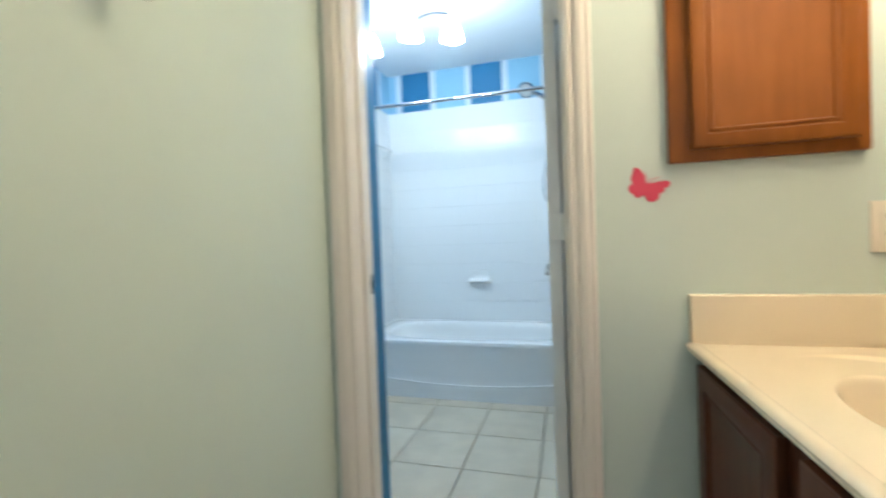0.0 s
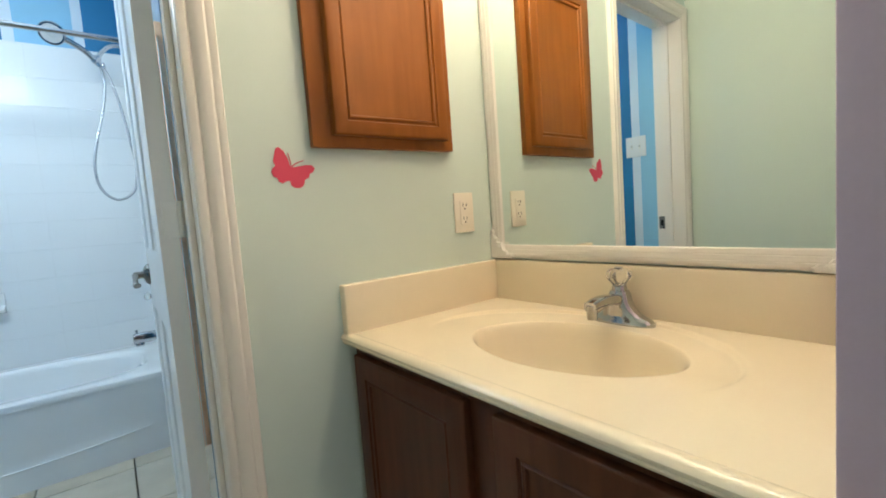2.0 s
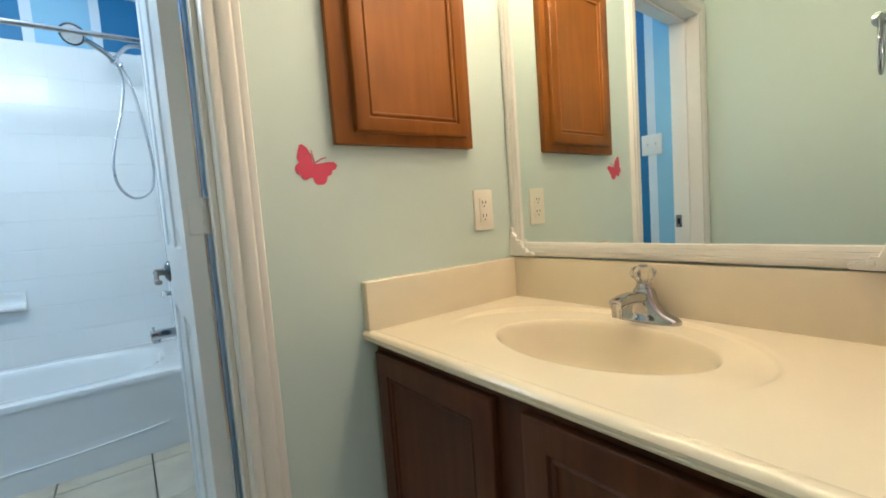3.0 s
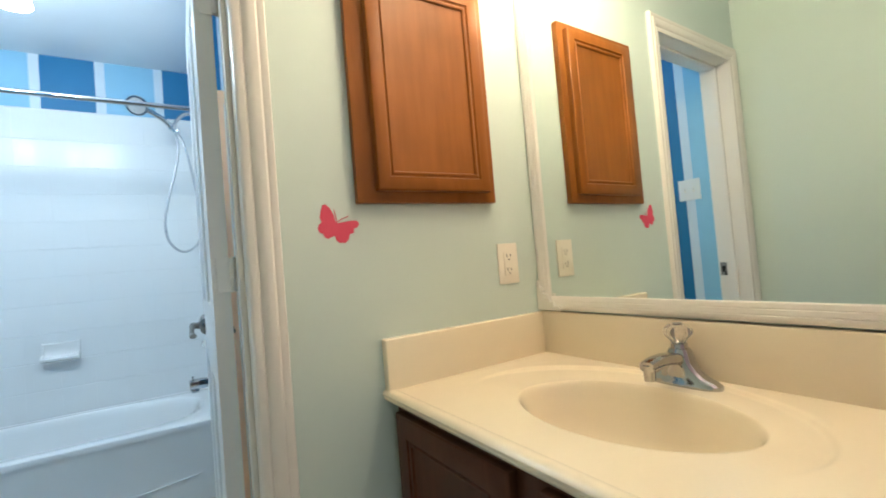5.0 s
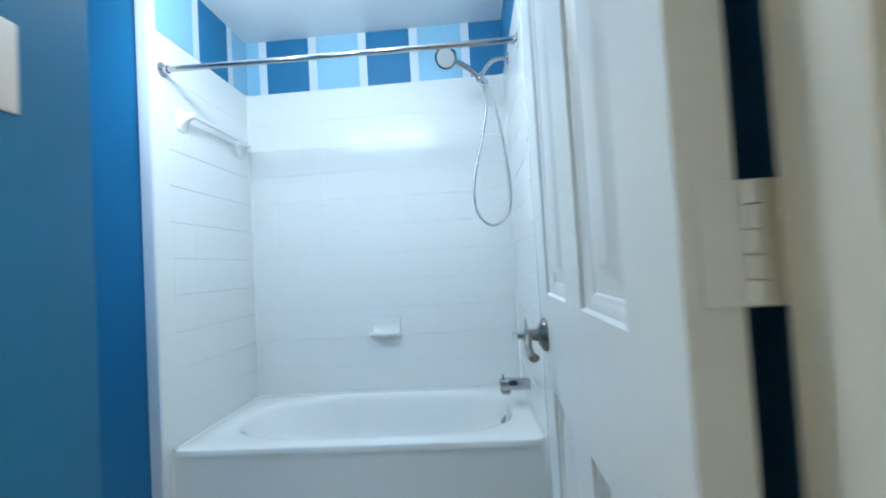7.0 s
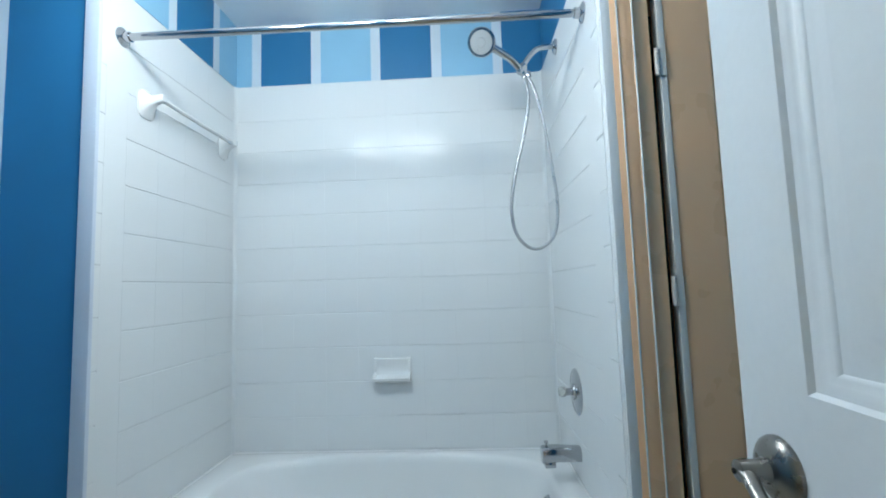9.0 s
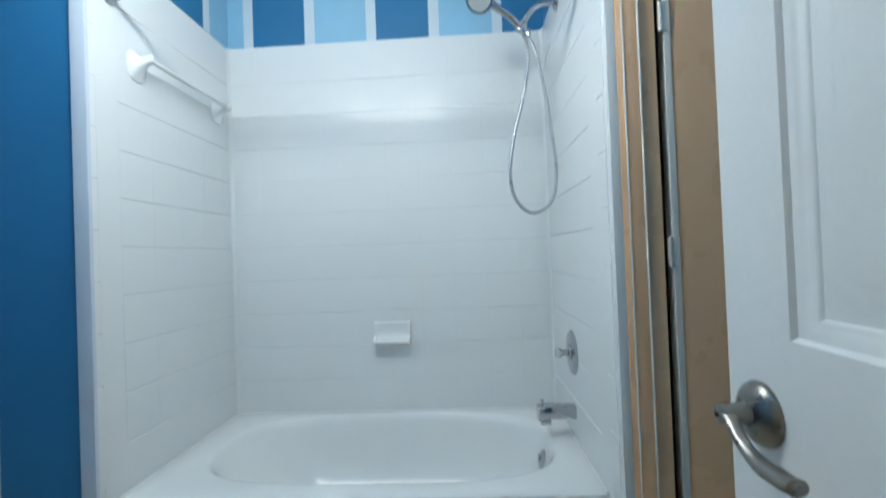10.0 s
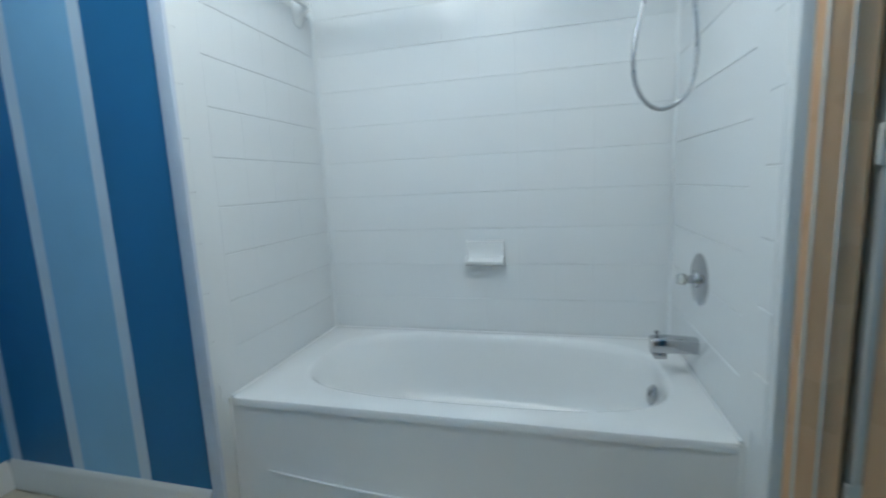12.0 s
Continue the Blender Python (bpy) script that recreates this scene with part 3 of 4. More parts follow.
valve = thing("shower_valve", "round chrome shower valve plate with a clear handle", "shower valve")
plate = part("escutcheon", lathe(((0, 0), (0.086, 0), (0.086, 0.003), (0.080, 0.007), (0.05, 0.011), (0.03, 0.013), (0.028, 0.020), (0, 0.022)), pose(SR - 0.001, 3.392, 0.726, 0, -90, 0), 48), M_CHROME, valve)
part("stem", lathe(((0, 0.018), (0.014, 0.018), (0.013, 0.045), (0, 0.046)), pose(SR - 0.001, 3.392, 0.726, 0, -90, 0), 24), M_CHROME, valve)
part("knob", lathe(((0, 0.040), (0.012, 0.040), (0.019, 0.047), (0.020, 0.058), (0.015, 0.068), (0, 0.072)), pose(SR - 0.001, 3.392, 0.726, 0, -90, 0), 10), M_CLEAR, valve, "clear acrylic knob")

spout = thing("tub_spout", "square-ended chrome tub spout with a diverter pin", "tub spout")
loops = []
for d, w, z0, z1 in ((0, 0.025, 0.474, 0.526), (0.03, 0.026, 0.475, 0.527), (0.09, 0.027, 0.474, 0.530), (0.132, 0.027, 0.471, 0.529), (0.142, 0.026, 0.469, 0.527), (0.146, 0.022, 0.471, 0.523)):
    loops.append([(SR - 0.001 - d, 3.39 + w * math.copysign(abs(math.cos(a)) ** 0.45, math.cos(a)), (z0 + z1) / 2 + (z1 - z0) / 2 * math.copysign(abs(math.sin(a)) ** 0.45, math.sin(a))) for a in [2 * math.pi * k / 28 for k in range(28)]])
part("body", loft(loops), M_CHROME, spout)
part("outlet", box(SR - 0.138, SR - 0.098, 3.368, 3.412, 0.455, 0.475, 0.004), M_CHROME, spout)
part("diverter_pin", lathe(((0, 0), (0.004, 0), (0.004, 0.012), (0.0075, 0.014), (0.0075, 0.020), (0, 0.021)), pose(SR - 0.128, 3.39, 0.527), 16), M_CHROME, spout)

shower = thing("hand_shower", "chrome hand shower with a long looped hose on its arm", "hand shower", pose(0.006, 0.012, 0.020))
part("arm_flange", lathe(((0, 0), (0.031, 0), (0.031, 0.004), (0.024, 0.010), (0.013, 0.014), (0, 0.014)), pose(SR - 0.0075, 3.40, 2.085, 0, -90, 0), 32), M_CHROME, shower)
part("arm", tube([(SR - 0.006, 3.40, 2.085), (0.715, 3.40, 2.086), (0.675, 3.40, 2.076), (0.640, 3.40, 2.040), (0.622, 3.40, 2.012)], 0.0105, 8, 16), M_CHROME, shower)
hold = part("holder", lathe(((0, -0.022), (0.013, -0.022), (0.019, -0.012), (0.019, 0.012), (0.013, 0.022), (0, 0.022)), pose(0.613, 3.40, 1.998, 0, 35, 0), 24), M_CHROME, shower)
part("holder_nut", lathe(((0, 0), (0.015, 0), (0.016, 0.012), (0.012, 0.026), (0, 0.027)), pose(0.616, 3.40, 1.990, 0, 150, 0), 8), M_CHROME, hold)
part("handle", tube([(0.612, 3.396, 1.988), (0.570, 3.380, 2.030), (0.520, 3.362, 2.058), (0.484, 3.350, 2.074)], lambda t: 0.0125 + 0.004 * t, 8, 18), M_CHROME, shower)
hm = look((0.450, 3.330, 2.082), (0.24, 2.75, 1.70)) @ pose(0, 0, 0, 180, 0, 0)
head = part("spray_head", lathe(((0, -0.034), (0.016, -0.034), (0.030, -0.026), (0.050, -0.010), (0.056, -0.002), (0.056, 0.006), (0.053, 0.010), (0.047, 0.010), (0.046, 0.006), (0, 0.006)), hm, 40), M_CHROME, shower, "round chrome spray head")
face = part("spray_face", lathe(((0, 0.0062), (0.045, 0.0062), (0.045, 0.008), (0.020, 0.009), (0.018, 0.011), (0.010, 0.012), (0, 0.010)), hm, 40), M_GREY, head, "pale nozzle face")
nz = None
for ring, cnt in ((0.038, 20), (0.029, 14)):
    for k in range(cnt):
        a = 2 * math.pi * k / cnt
        nz = lathe(((0, 0.0075), (0.0018, 0.0075), (0.0012, 0.011), (0, 0.011)), hm @ pose(ring * math.cos(a), ring * math.sin(a), 0), 8, nz)
part("nozzles", nz, M_HOSE, face)
hose_pts = [(0.622, 3.403, 1.972), (0.632, 3.405, 1.93), (0.634, 3.405, 1.85), (0.610, 3.403, 1.72), (0.568, 3.402, 1.56), (0.546, 3.400, 1.42), (0.565, 3.398, 1.31), (0.630, 3.396, 1.255), (0.705, 3.398, 1.30), (0.728, 3.400, 1.42), (0.716, 3.402, 1.58), (0.694, 3.402, 1.75), (0.664, 3.401, 1.90), (0.634, 3.400, 1.968)]
ribs = len(smooth_path(hose_pts, 30))
part("hose", tube(hose_pts, lambda t: 0.0068 + 0.0006 * math.cos(t * ribs * math.pi / 2), 30, 10), M_HOSE, shower, "ribbed chrome hose")
for p, a in (((0.622, 3.403, 1.985), 175), ((0.636, 3.400, 1.985), 165)):
    part("hose_nut", lathe(((0, 0), (0.010, 0), (0.011, 0.006), (0.010, 0.024), (0, 0.024)), pose(*p, 0, a, 0), 12), M_CHROME, shower)

# ---- switch plate and ceiling light ----
sw = thing("light_switch", "white double toggle switch plate on the striped wall", "switch plate")
part("plate", box(-0.025, -0.019, 1.622, 1.737, 1.312, 1.426, 0.003), M_WHITE_PLATE, sw)
for y in (1.657, 1.703):
    part("toggle_slot", box(-0.0195, -0.0185, y - 0.005, y + 0.005, 1.357, 1.381), M_PLATE, sw)
    part("toggle", box(-0.0195, -0.006, y - 0.0035, y + 0.0035, 1.367, 1.377, 0.0015), M_WHITE_PLATE, sw)
    for z in (1.339, 1.399):
        part("screw", lathe(((0, 0), (0.003, 0), (0.0025, 0.001), (0, 0.001)), pose(-0.0192, y, z, 0, 90, 0), 10), M_PLATE, sw)


def shade_light(name, label, cx, cy, cz, top, spots, glass, size):
    t = thing(name, label, "ceiling light")
    part("canopy", lathe(((0, top), (0.07, top), (0.07, top - 0.008), (0.05, top - 0.028), (0.018, top - 0.036), (0.014, cz), (0.03, cz - 0.01), (0.0, cz - 0.03)), pose(cx, cy, 0), 36), M_CHROME, t)
    for dx, dy in spots:
        arm = part("arm", tube([(cx, cy, cz), (cx + dx * 0.5, cy + dy * 0.5, cz + 0.03), (cx + dx * 0.92, cy + dy * 0.92, cz + 0.015), (cx + dx, cy + dy, cz - 0.03)], 0.008, 8, 12), M_CHROME, t)
        part("shade", lathe(((0, 0.0), (0.022, 0.0), (0.030, -0.02), (0.045 * size, -0.05), (0.055 * size, -0.085), (0.060 * size, -0.11), (0.0, -0.115)), pose(cx + dx, cy + dy, cz - 0.02), 28), glass, arm, "lit frosted glass shade")
    return t


shade_light("ceiling_light", "chrome ceiling light with three lit frosted shades", -0.09, 2.52, 2.295, CEIL, ((-0.27, 0.03), (0.015, -0.07), (0.22, 0.03)), M_COOL, 1.0)

# ---- vanity ----
VF, VE = -0.497, -0.884     # front of the cabinet, far end, in the vanity's own axes
van = thing("vanity_cabinet", "dark reddish-brown wooden vanity cabinet with panel doors", "vanity cabinet", VAN)
part("front_frame", box(VF, VF + 0.02, VE, 0.012, 0.10, 0.777, 0.002), M_DARKWOOD, van)
part("side_panel", box(VF + 0.02, -0.004, -0.004, 0.012, 0.10, 0.777), M_DARKWOOD, van)
part("side_panel", box(VF + 0.02, -0.004, VE, VE + 0.016, 0.10, 0.777), M_DARKWOOD, van)
part("bottom_panel", box(VF + 0.02, -0.004, VE + 0.016, -0.004, 0.10, 0.116), M_DARKWOOD, van)
part("toe_kick", box(VF + 0.06, VF + 0.08, VE, 0.012, 0.0, 0.10), M_DARKWOOD, van)


def cabinet_door(name, w, h, m, parent, material, inset=0.048, thick=0.019):
    """A frame-and-panel door in local x, z, its back at y = 0 and its face at y = -thick."""
    loops = []
    for k, d in ((0, 0), (0, thick - 0.004), (0.0015, thick - 0.0015), (0.005, thick), (inset, thick), (inset + 0.002, thick - 0.004), (inset + 0.005, thick - 0.005), (inset + 0.009, thick - 0.002), (inset + 0.013, thick - 0.003), (inset + 0.015, thick - 0.008), (inset + 0.019, thick - 0.009)):
        loops.append([(k, -d, k), (w - k, -d, k), (w - k, -d, h - k), (k, -d, h - k)])
    ob = part(name, loft(loops), material, parent)
    ob.matrix_basis = m
    return ob


cabinet_door("door", 0.392, 0.622, pose(VF, -0.008, 0.130, 0, 0, -90), van, M_DARKWOOD)
cabinet_door("door", 0.400, 0.622, pose(VF, -0.468, 0.130, 0, 0, -90), van, M_DARKWOOD)

# worktop with a moulded bowl
top = thing("countertop", "cream cultured marble vanity top with a moulded oval bowl", "countertop", VAN)
BX, BY, BA, BB, ZT = -0.262, -0.432, 0.155, 0.221, 0.802
X0, X1, Y0, Y1 = VF - 0.022, -0.002, VE, 0.020


def deck(x, y):
    """Height of the deck: a shallow dish inside a larger oval at the back of the bowl."""
    r = math.hypot((x - BX) / 0.228, (y + 0.405) / 0.322)
    step = 1 / (1 + math.exp((r - 1) * 130))
    back = 1 / (1 + math.exp(-(x - BX + 0.02) * 40))
    return ZT - 0.0065 * step * back


def rect_hit(a):
    c, s = math.cos(a), math.sin(a)
    k = min(((X1 if c > 0 else X0) - BX) / c if abs(c) > 1e-9 else 9, ((Y1 if s > 0 else Y0) - BY) / s if abs(s) > 1e-9 else 9)
    return BX + k * c, BY + k * s


angles = sorted({2 * math.pi * k / 160 for k in range(160)} | {math.atan2(y - BY, x - BX) % (2 * math.pi) for x in (X0, X1) for y in (Y0, Y1)})
loops = []
outer = [rect_hit(a) for a in angles]
inner = []
for a in angles:
    c, s = math.cos(a), math.sin(a)
    k = 1 / math.hypot(c / BA, s / BB)
    inner.append((BX + k * c, BY + k * s))
for f in [1 - j / 80 for j in range(81)]:
    loops.append([(i[0] + (o[0] - i[0]) * f, i[1] + (o[1] - i[1]) * f, deck(i[0] + (o[0] - i[0]) * f, i[1] + (o[1] - i[1]) * f)) for o, i in zip(outer, inner)])
for g, dz in ((0.99, 0.0012), (0.975, 0.0045), (0.955, 0.012), (0.92, 0.030), (0.87, 0.062), (0.79, 0.092), (0.67, 0.118), (0.5, 0.137), (0.3, 0.149), (0.10, 0.154)):
    loops.append([(BX + 0.012 * (1 - g) + (i[0] - BX) * g, BY + (i[1] - BY) * g, deck(BX + (i[0] - BX), i[1]) - dz) for i in inner])
part("deck", loft(loops, cap_start=False), M_COUNTER, top)
nose = [(X0 + 0.013, ZT + 0.0002), (X0 + 0.008, ZT + 0.0018), (X0 + 0.002, ZT + 0.0022), (X0 - 0.005, ZT + 0.0012), (X0 - 0.011, ZT - 0.0022), (X0 - 0.014, ZT - 0.0074), (X0 - 0.013, ZT - 0.0126), (X0 - 0.010, ZT - 0.0148), (X0 - 0.011, ZT - 0.0178), (X0 - 0.009, ZT - 0.0222), (X0 - 0.004, ZT - 0.0244), (X0 + 0.03, ZT - 0.0244), (X0 + 0.03, ZT - 0.0089), (X0 + 0.013, ZT - 0.0044)]
part("front_edge", loft([[(x, y, z) for x, z in nose] for y in (Y0, Y1)]), M_COUNTER, top, "cream rounded front edge with a glossy sheen")
part("backsplash", box(-0.020, -0.001, Y0, 0.0, ZT - 0.006, 0.922, 0.004, 3), M_COUNTER, top)
part("sidesplash", box(X0 - 0.006, -0.012, -0.010, 0.022, ZT - 0.004, 0.920, 0.004, 3), M_COUNTER, top)
part("drain", lathe(((0, 0.003), (0.016, 0.004), (0.022, 0.003), (0.024, 0.0), (0, 0)), pose(BX + 0.010, BY, ZT - 0.1545), 28), M_CHROME, top, "chrome drain ring")

# faucet, spout towards the room
FX, FY, FZ = -0.054, -0.428, ZT - 0.0065
fau = thing("faucet", "chrome single-handle basin faucet with a clear knob", "faucet", VAN)
loops = []
for z, a, b in ((0, 0.027, 0.078), (0.007, 0.027, 0.078), (0.013, 0.024, 0.070), (0.020, 0.023, 0.052), (0.032, 0.023, 0.036), (0.048, 0.023, 0.027), (0.066, 0.021, 0.023), (0.074, 0.017, 0.019), (0.076, 0.010, 0.010)):
    loops.append([(FX + a * math.copysign(abs(math.cos(t)) ** 0.8, math.cos(t)), FY + b * math.copysign(abs(math.sin(t)) ** 0.8, math.sin(t)), FZ + z) for t in [2 * math.pi * k / 40 for k in range(40)]])
part("body", loft(loops), M_CHROME, fau)
loops = []
for k in range(11):
    f = k / 10
    x, z = FX - 0.005 - 0.115 * f, FZ + 0.052 + 0.014 * math.sin(f * 2.2) - 0.006 * f
    w, h = 0.017 - 0.003 * f, 0.013 - 0.003 * f
    loops.append([(x, FY + w * math.copysign(abs(math.cos(t)) ** 0.6, math.cos(t)), z + h * math.copysign(abs(math.sin(t)) ** 0.6, math.sin(t))) for t in [2 * math.pi * j / 24 for j in range(24)]])
sp = part("spout", loft(loops), M_CHROME, fau)
part("aerator", lathe(((0, -0.022), (0.0105, -0.022), (0.0115, -0.004), (0.0115, 0.008), (0, 0.008)), pose(FX - 0.112, FY, FZ + 0.052), 24), M_CHROME, sp)
part("collar", lathe(((0, 0.070), (0.017, 0.070), (0.016, 0.084), (0.012, 0.088), (0, 0.088)), pose(FX, FY, FZ), 28), M_CHROME, fau)
loops = []
for z, r in ((0.086, 0.013), (0.092, 0.017), (0.100, 0.024), (0.108, 0.027), (0.116, 0.025), (0.122, 0.018), (0.125, 0.008)):
    loops.append([(FX + r * (1 + 0.10 * math.cos(8 * t)) * math.cos(t), FY + r * (1 + 0.10 * math.cos(8 * t)) * math.sin(t), FZ + z) for t in [2 * math.pi * k / 48 for k in range(48)]])
part("knob", loft(loops), M_CLEAR, fau, "clear fluted acrylic knob")
part("knob_cap", lathe(((0, 0.119), (0.009, 0.119), (0.009, 0.1262), (0, 0.127)), pose(FX, FY, FZ), 20), M_CHROME, fau)

# mirror in a white frame with scrolled corner pieces
MZ0, MZ1, MY0, MY1 = 0.927, 1.97, -0.846, -0.003
mir = thing("mirror", "large wall mirror in a white ridged frame", "mirror", VAN)
part("glass", box(-0.010, -0.003, MY0 + 0.02, MY1 - 0.02, MZ0 + 0.02, MZ1 - 0.02), M_MIRROR, mir)
fp = ((0, 0), (0, 0.018), (0.003, 0.020), (0.012, 0.0195), (0.0135, 0.0175), (0.015, 0.019), (0.024, 0.018), (0.0255, 0.016), (0.027, 0.017), (0.036, 0.015), (0.038, 0.012), (0.038, 0))


def rail(a, b):
    (y0, z0, uy0, uz0), (y1, z1, uy1, uz1) = a, b
    return strip(fp, ((-0.001, y0, z0), (0, uy0, uz0), (-1, 0, 0)), ((-0.001, y1, z1), (0, uy1, uz1), (-1, 0, 0)))


cn = [(MY1, MZ0, -1, 1), (MY0, MZ0, 1, 1), (MY0, MZ1, 1, -1), (MY1, MZ1, -1, -1)]
for k in range(4):
    part("frame_rail", rail(cn[k], cn[(k + 1) % 4]), M_FRAME, mir)


def scroll_corner(y, z, dy, dz):
    """A carved corner block whose two arms step down in lobes."""
    out = [(-0.004, -0.002), (0.082, -0.002), (0.086, 0.006), (0.078, 0.011), (0.070, 0.008), (0.064, 0.014), (0.058, 0.022), (0.048, 0.021), (0.045, 0.030), (0.040, 0.040), (0.040, 0.045), (0.030, 0.045), (0.021, 0.048), (0.022, 0.058), (0.014, 0.064), (0.008, 0.070), (0.011, 0.078), (0.006, 0.086), (-0.002, 0.082), (-0.004, 0.0)]
    loops = []
    for s, x in ((1.0, -0.016), (1.0, -0.024), (0.93, -0.028)):
        loops.append([(x, y + dy * (0.02 + (a - 0.02) * s), z + dz * (0.02 + (b - 0.02) * s)) for a, b in out])
    c = part("corner_scroll", loft(loops), M_FRAME, mir, "white carved corner scroll")
    for a, b in ((0.030, 0.032), (0.056, 0.010), (0.010, 0.054)):
        part("boss", lathe(((0, 0), (0.006, 0), (0.005, 0.003), (0, 0.004)), pose(-0.0275, y + dy * a, z + dz * b, 0, -90, 0), 12), M_FRAME, c)


for y, z, a, b in cn:
    scroll_corner(y, z, a, b)

# vanity light over the mirror
vl = thing("vanity_light", "chrome vanity light bar with three lit frosted shades", "wall light", VAN)
part("back_plate", box(-0.022, -0.001, -0.66, -0.12, 2.10, 2.20, 0.008), M_CHROME, vl)
for y in (-0.58, -0.39, -0.20):
    arm = part("arm", tube([(-0.02, y, 2.15), (-0.09, y, 2.165), (-0.15, y, 2.15), (-0.165, y, 2.12)], 0.009, 8, 12), M_CHROME, vl)
    part("shade", lathe(((0, 0.0), (0.022, 0.0), (0.03, -0.02), (0.045, -0.05), (0.052, -0.08), (0.056, -0.10), (0, -0.105)), pose(-0.165, y, 2.125), 28), M_WARM, arm, "lit frosted glass shade")

# ---- things on the walls ----
cab = thing("medicine_cabinet", "cherry-stained wooden medicine cabinet set in the wall", "medicine cabinet")
fx0, fx1, fz0, fz1 = 0.953, 1.352, 1.239, 1.825
part("face_frame", box(fx0, fx1, YD0 - 0.021, YD0, fz0, fz1, 0.003), M_CHERRY, cab)
cabinet_door("door", 0.326, fz1 - fz0 - 0.052, pose(fx0 + 0.046, YD0 - 0.021, fz0 + 0.027), cab, M_CHERRY, 0.032, 0.020)

out_ = thing("wall_outlet", "ivory duplex outlet with a rectangular insert", "electrical outlet")
ox, oz = 1.390, 1.069
part("plate", box(ox - 0.035, ox + 0.035, YD0 - 0.006, YD0, oz - 0.057, oz + 0.057, 0.003), M_PLATE, out_)
part("insert", box(ox - 0.0165, ox + 0.0165, YD0 - 0.0085, YD0 - 0.005, oz - 0.0335, oz + 0.0335, 0.001), M_PLATE, out_)
for dz in (-0.019, 0.019):
    for dx, w, h in ((-0.006, 0.0011, 0.0045), (0.006, 0.0011, 0.0036)):
        part("slot", box(ox + dx - w, ox + dx + w, YD0 - 0.0089, YD0 - 0.008, oz + dz - h + 0.003, oz + dz + h + 0.003), M_GAP, out_)
    part("ground_hole", lathe(((0, 0), (0.0023, 0), (0.0023, 0.0006), (0, 0.0006)), pose(ox, YD0 - 0.0084, oz + dz - 0.008, 90, 0, 0), 12), M_GAP, out_)

# butterfly sticker, drawn as one outline with feelers
bf = [(0.020, 0.090), (0.030, 0.082), (0.038, 0.066), (0.041, 0.050), (0.047, 0.047), (0.060, 0.049), (0.076, 0.052), (0.090, 0.052), (0.097, 0.045), (0.092, 0.036), (0.084, 0.033), (0.082, 0.024), (0.072, 0.020), (0.069, 0.008), (0.060, 0.001), (0.047, 0.002), (0.040, 0.008), (0.038, 0.018), (0.029, 0.016), (0.022, 0.012), (0.014, 0.016), (0.011, 0.024), (0.004, 0.026), (0.000, 0.036), (0.003, 0.045), (0.010, 0.050), (0.006, 0.060), (0.010, 0.076), (0.014, 0.088)]
sticker = thing("butterfly_sticker", "pink vinyl butterfly sticker on the green wall", "wall sticker")
part("wing_shape", loft([[(0.862 + x, y, 1.149 + z) for x, z in bf] for y in (YD0 - 0.0002, YD0 - 0.0014)]), M_PINK, sticker)
part("feeler", tube([(0.906, YD0 - 0.001, 1.199), (0.904, YD0 - 0.001, 1.213), (0.901, YD0 - 0.001, 1.226)], 0.0011, 4, 6), M_PINK, sticker)
part("feeler", tube([(0.907, YD0 - 0.001, 1.198), (0.920, YD0 - 0.001, 1.206), (0.934, YD0 - 0.001, 1.211)], 0.0011, 4, 6), M_PINK, sticker)

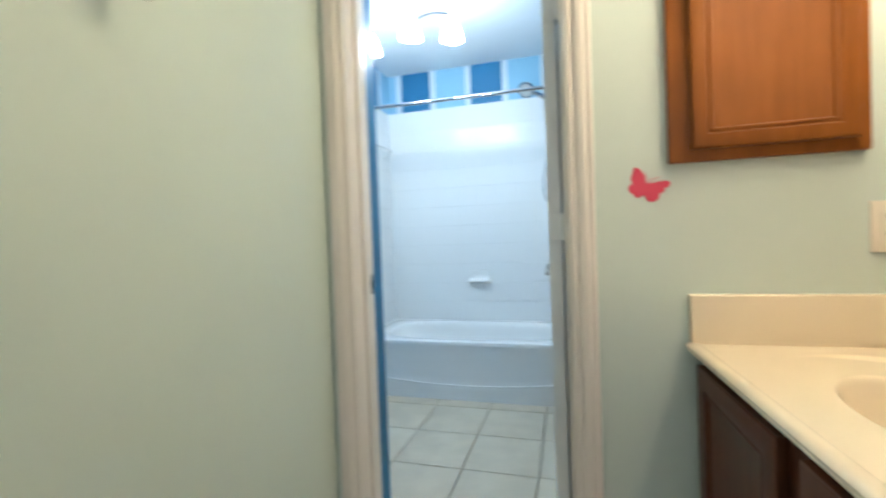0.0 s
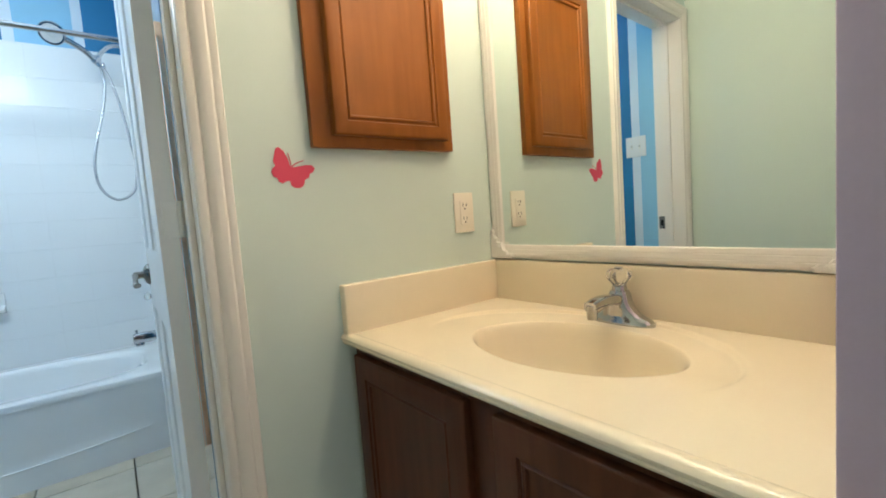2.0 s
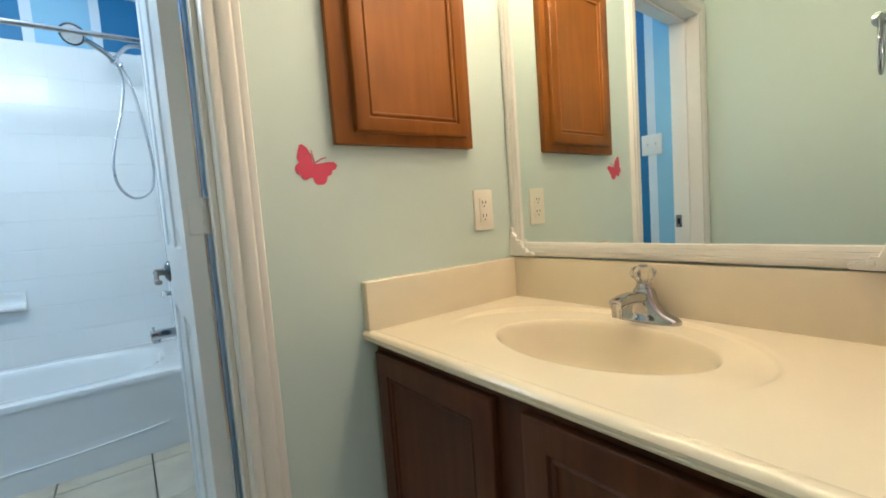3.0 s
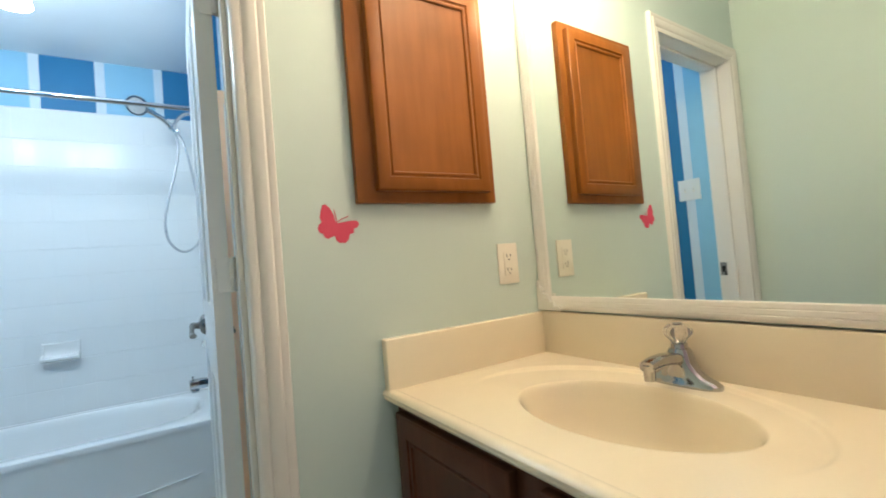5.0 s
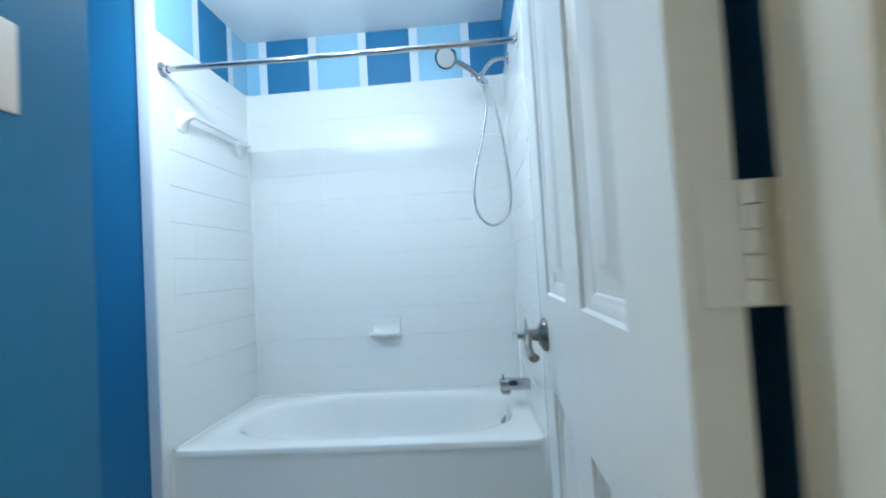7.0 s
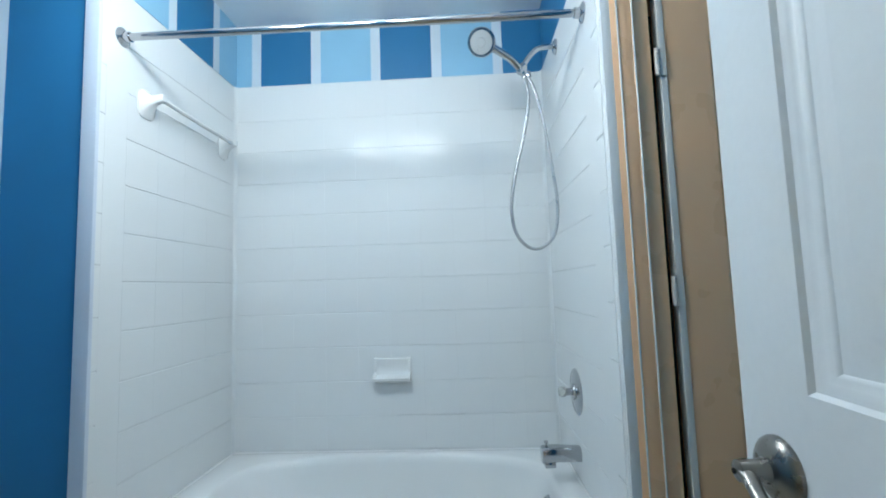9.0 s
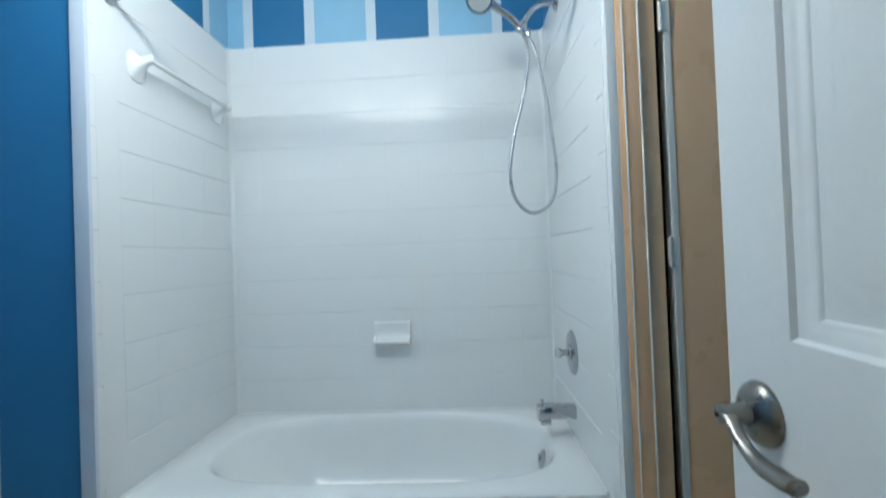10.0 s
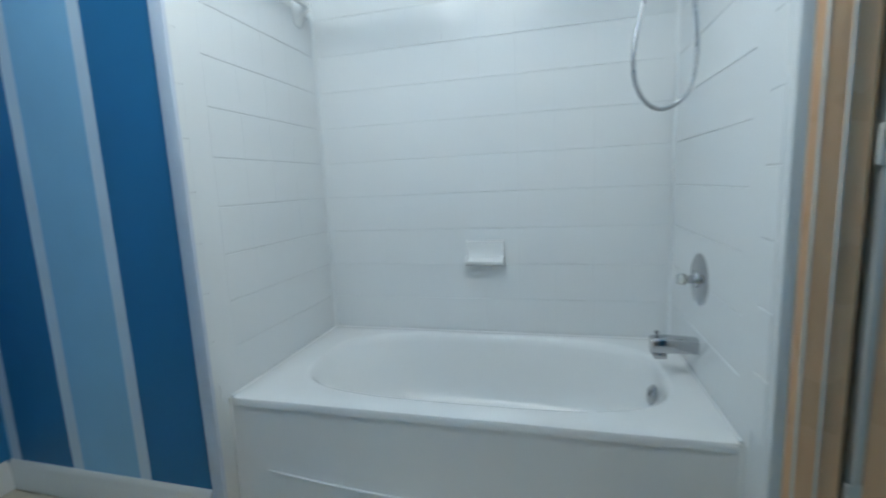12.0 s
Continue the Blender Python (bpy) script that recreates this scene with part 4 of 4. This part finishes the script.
# towel ring on the opposite wall, seen in the mirror
ring = thing("towel_ring", "chrome towel ring on the green wall", "towel ring")
part("post", lathe(((0, 0), (0.026, 0), (0.026, 0.006), (0.014, 0.016), (0.012, 0.045), (0.018, 0.055), (0.016, 0.068), (0, 0.070)), pose(XL, 0.755, 1.70, 0, 90, 0), 28), M_CHROME, ring)
part("ring", tube([(XL + 0.075 + 0.05 * math.sin(2 * math.pi * k / 24), 0.745, 1.59 + 0.11 * math.cos(2 * math.pi * k / 24)) for k in range(25)], 0.006, 2, 12), M_CHROME, ring)

# unseen window added to the room behind, to go with the daylight lamp
win = thing("added_window", "white-framed window, unseen, added in the room behind", "window")
win["kind"] = "structure"
for nm, b in (("window_frame", box(0.35, 0.39, -1.80, -1.74, 0.9, 2.0)), ("window_frame", box(1.31, 1.35, -1.80, -1.74, 0.9, 2.0)), ("window_frame", box(0.39, 1.31, -1.80, -1.74, 1.96, 2.0)), ("window_sill", box(0.30, 1.40, -1.80, -1.66, 0.87, 0.9))):
    part(nm, b, M_TRIM, win)

# ---- floor tiles, last ----
TSX, TSY = 0.351, 0.366
fl = tagged(new("floor_tiles"), "cream square ceramic floor tiles with grey grout", "tile floor", "", "structure")


def floor_tile(w, d):
    loops = []
    for k, z in ((0, -0.02), (0, -0.003), (0.0015, -0.0008), (0.004, 0.0)):
        loops.append([(-w / 2 + k, -d / 2 + k, z), (w / 2 - k, -d / 2 + k, z), (w / 2 - k, d / 2 - k, z), (-w / 2 + k, d / 2 - k, z)])
    return loft(loops)


cache = {}
rng = random.Random(11)
xs = [-1.70] + [x for x in [-0.148 + TSX * k for k in range(-4, 6)] if -1.68 < x < 1.6] + [XR]
ys = [0.91] + [y for y in [2.887 - TSY * k for k in range(5, -1, -1)] if y > 0.95] + [3.0]
for x0, x1 in zip(xs, xs[1:]):
    for y0, y1 in zip(ys, ys[1:]):
        key = (round(x1 - x0 - 0.006, 4), round(y1 - y0 - 0.006, 4))
        if key not in cache:
            cache[key] = mesh_of("floor_tile", floor_tile(*key), M_TILE)
        piece_of("floor_tile", cache[key], fl, pose((x0 + x1) / 2, (y0 + y1) / 2, rng.uniform(-0.0006, 0.0006), rng.uniform(-0.08, 0.08), rng.uniform(-0.08, 0.08), 0))
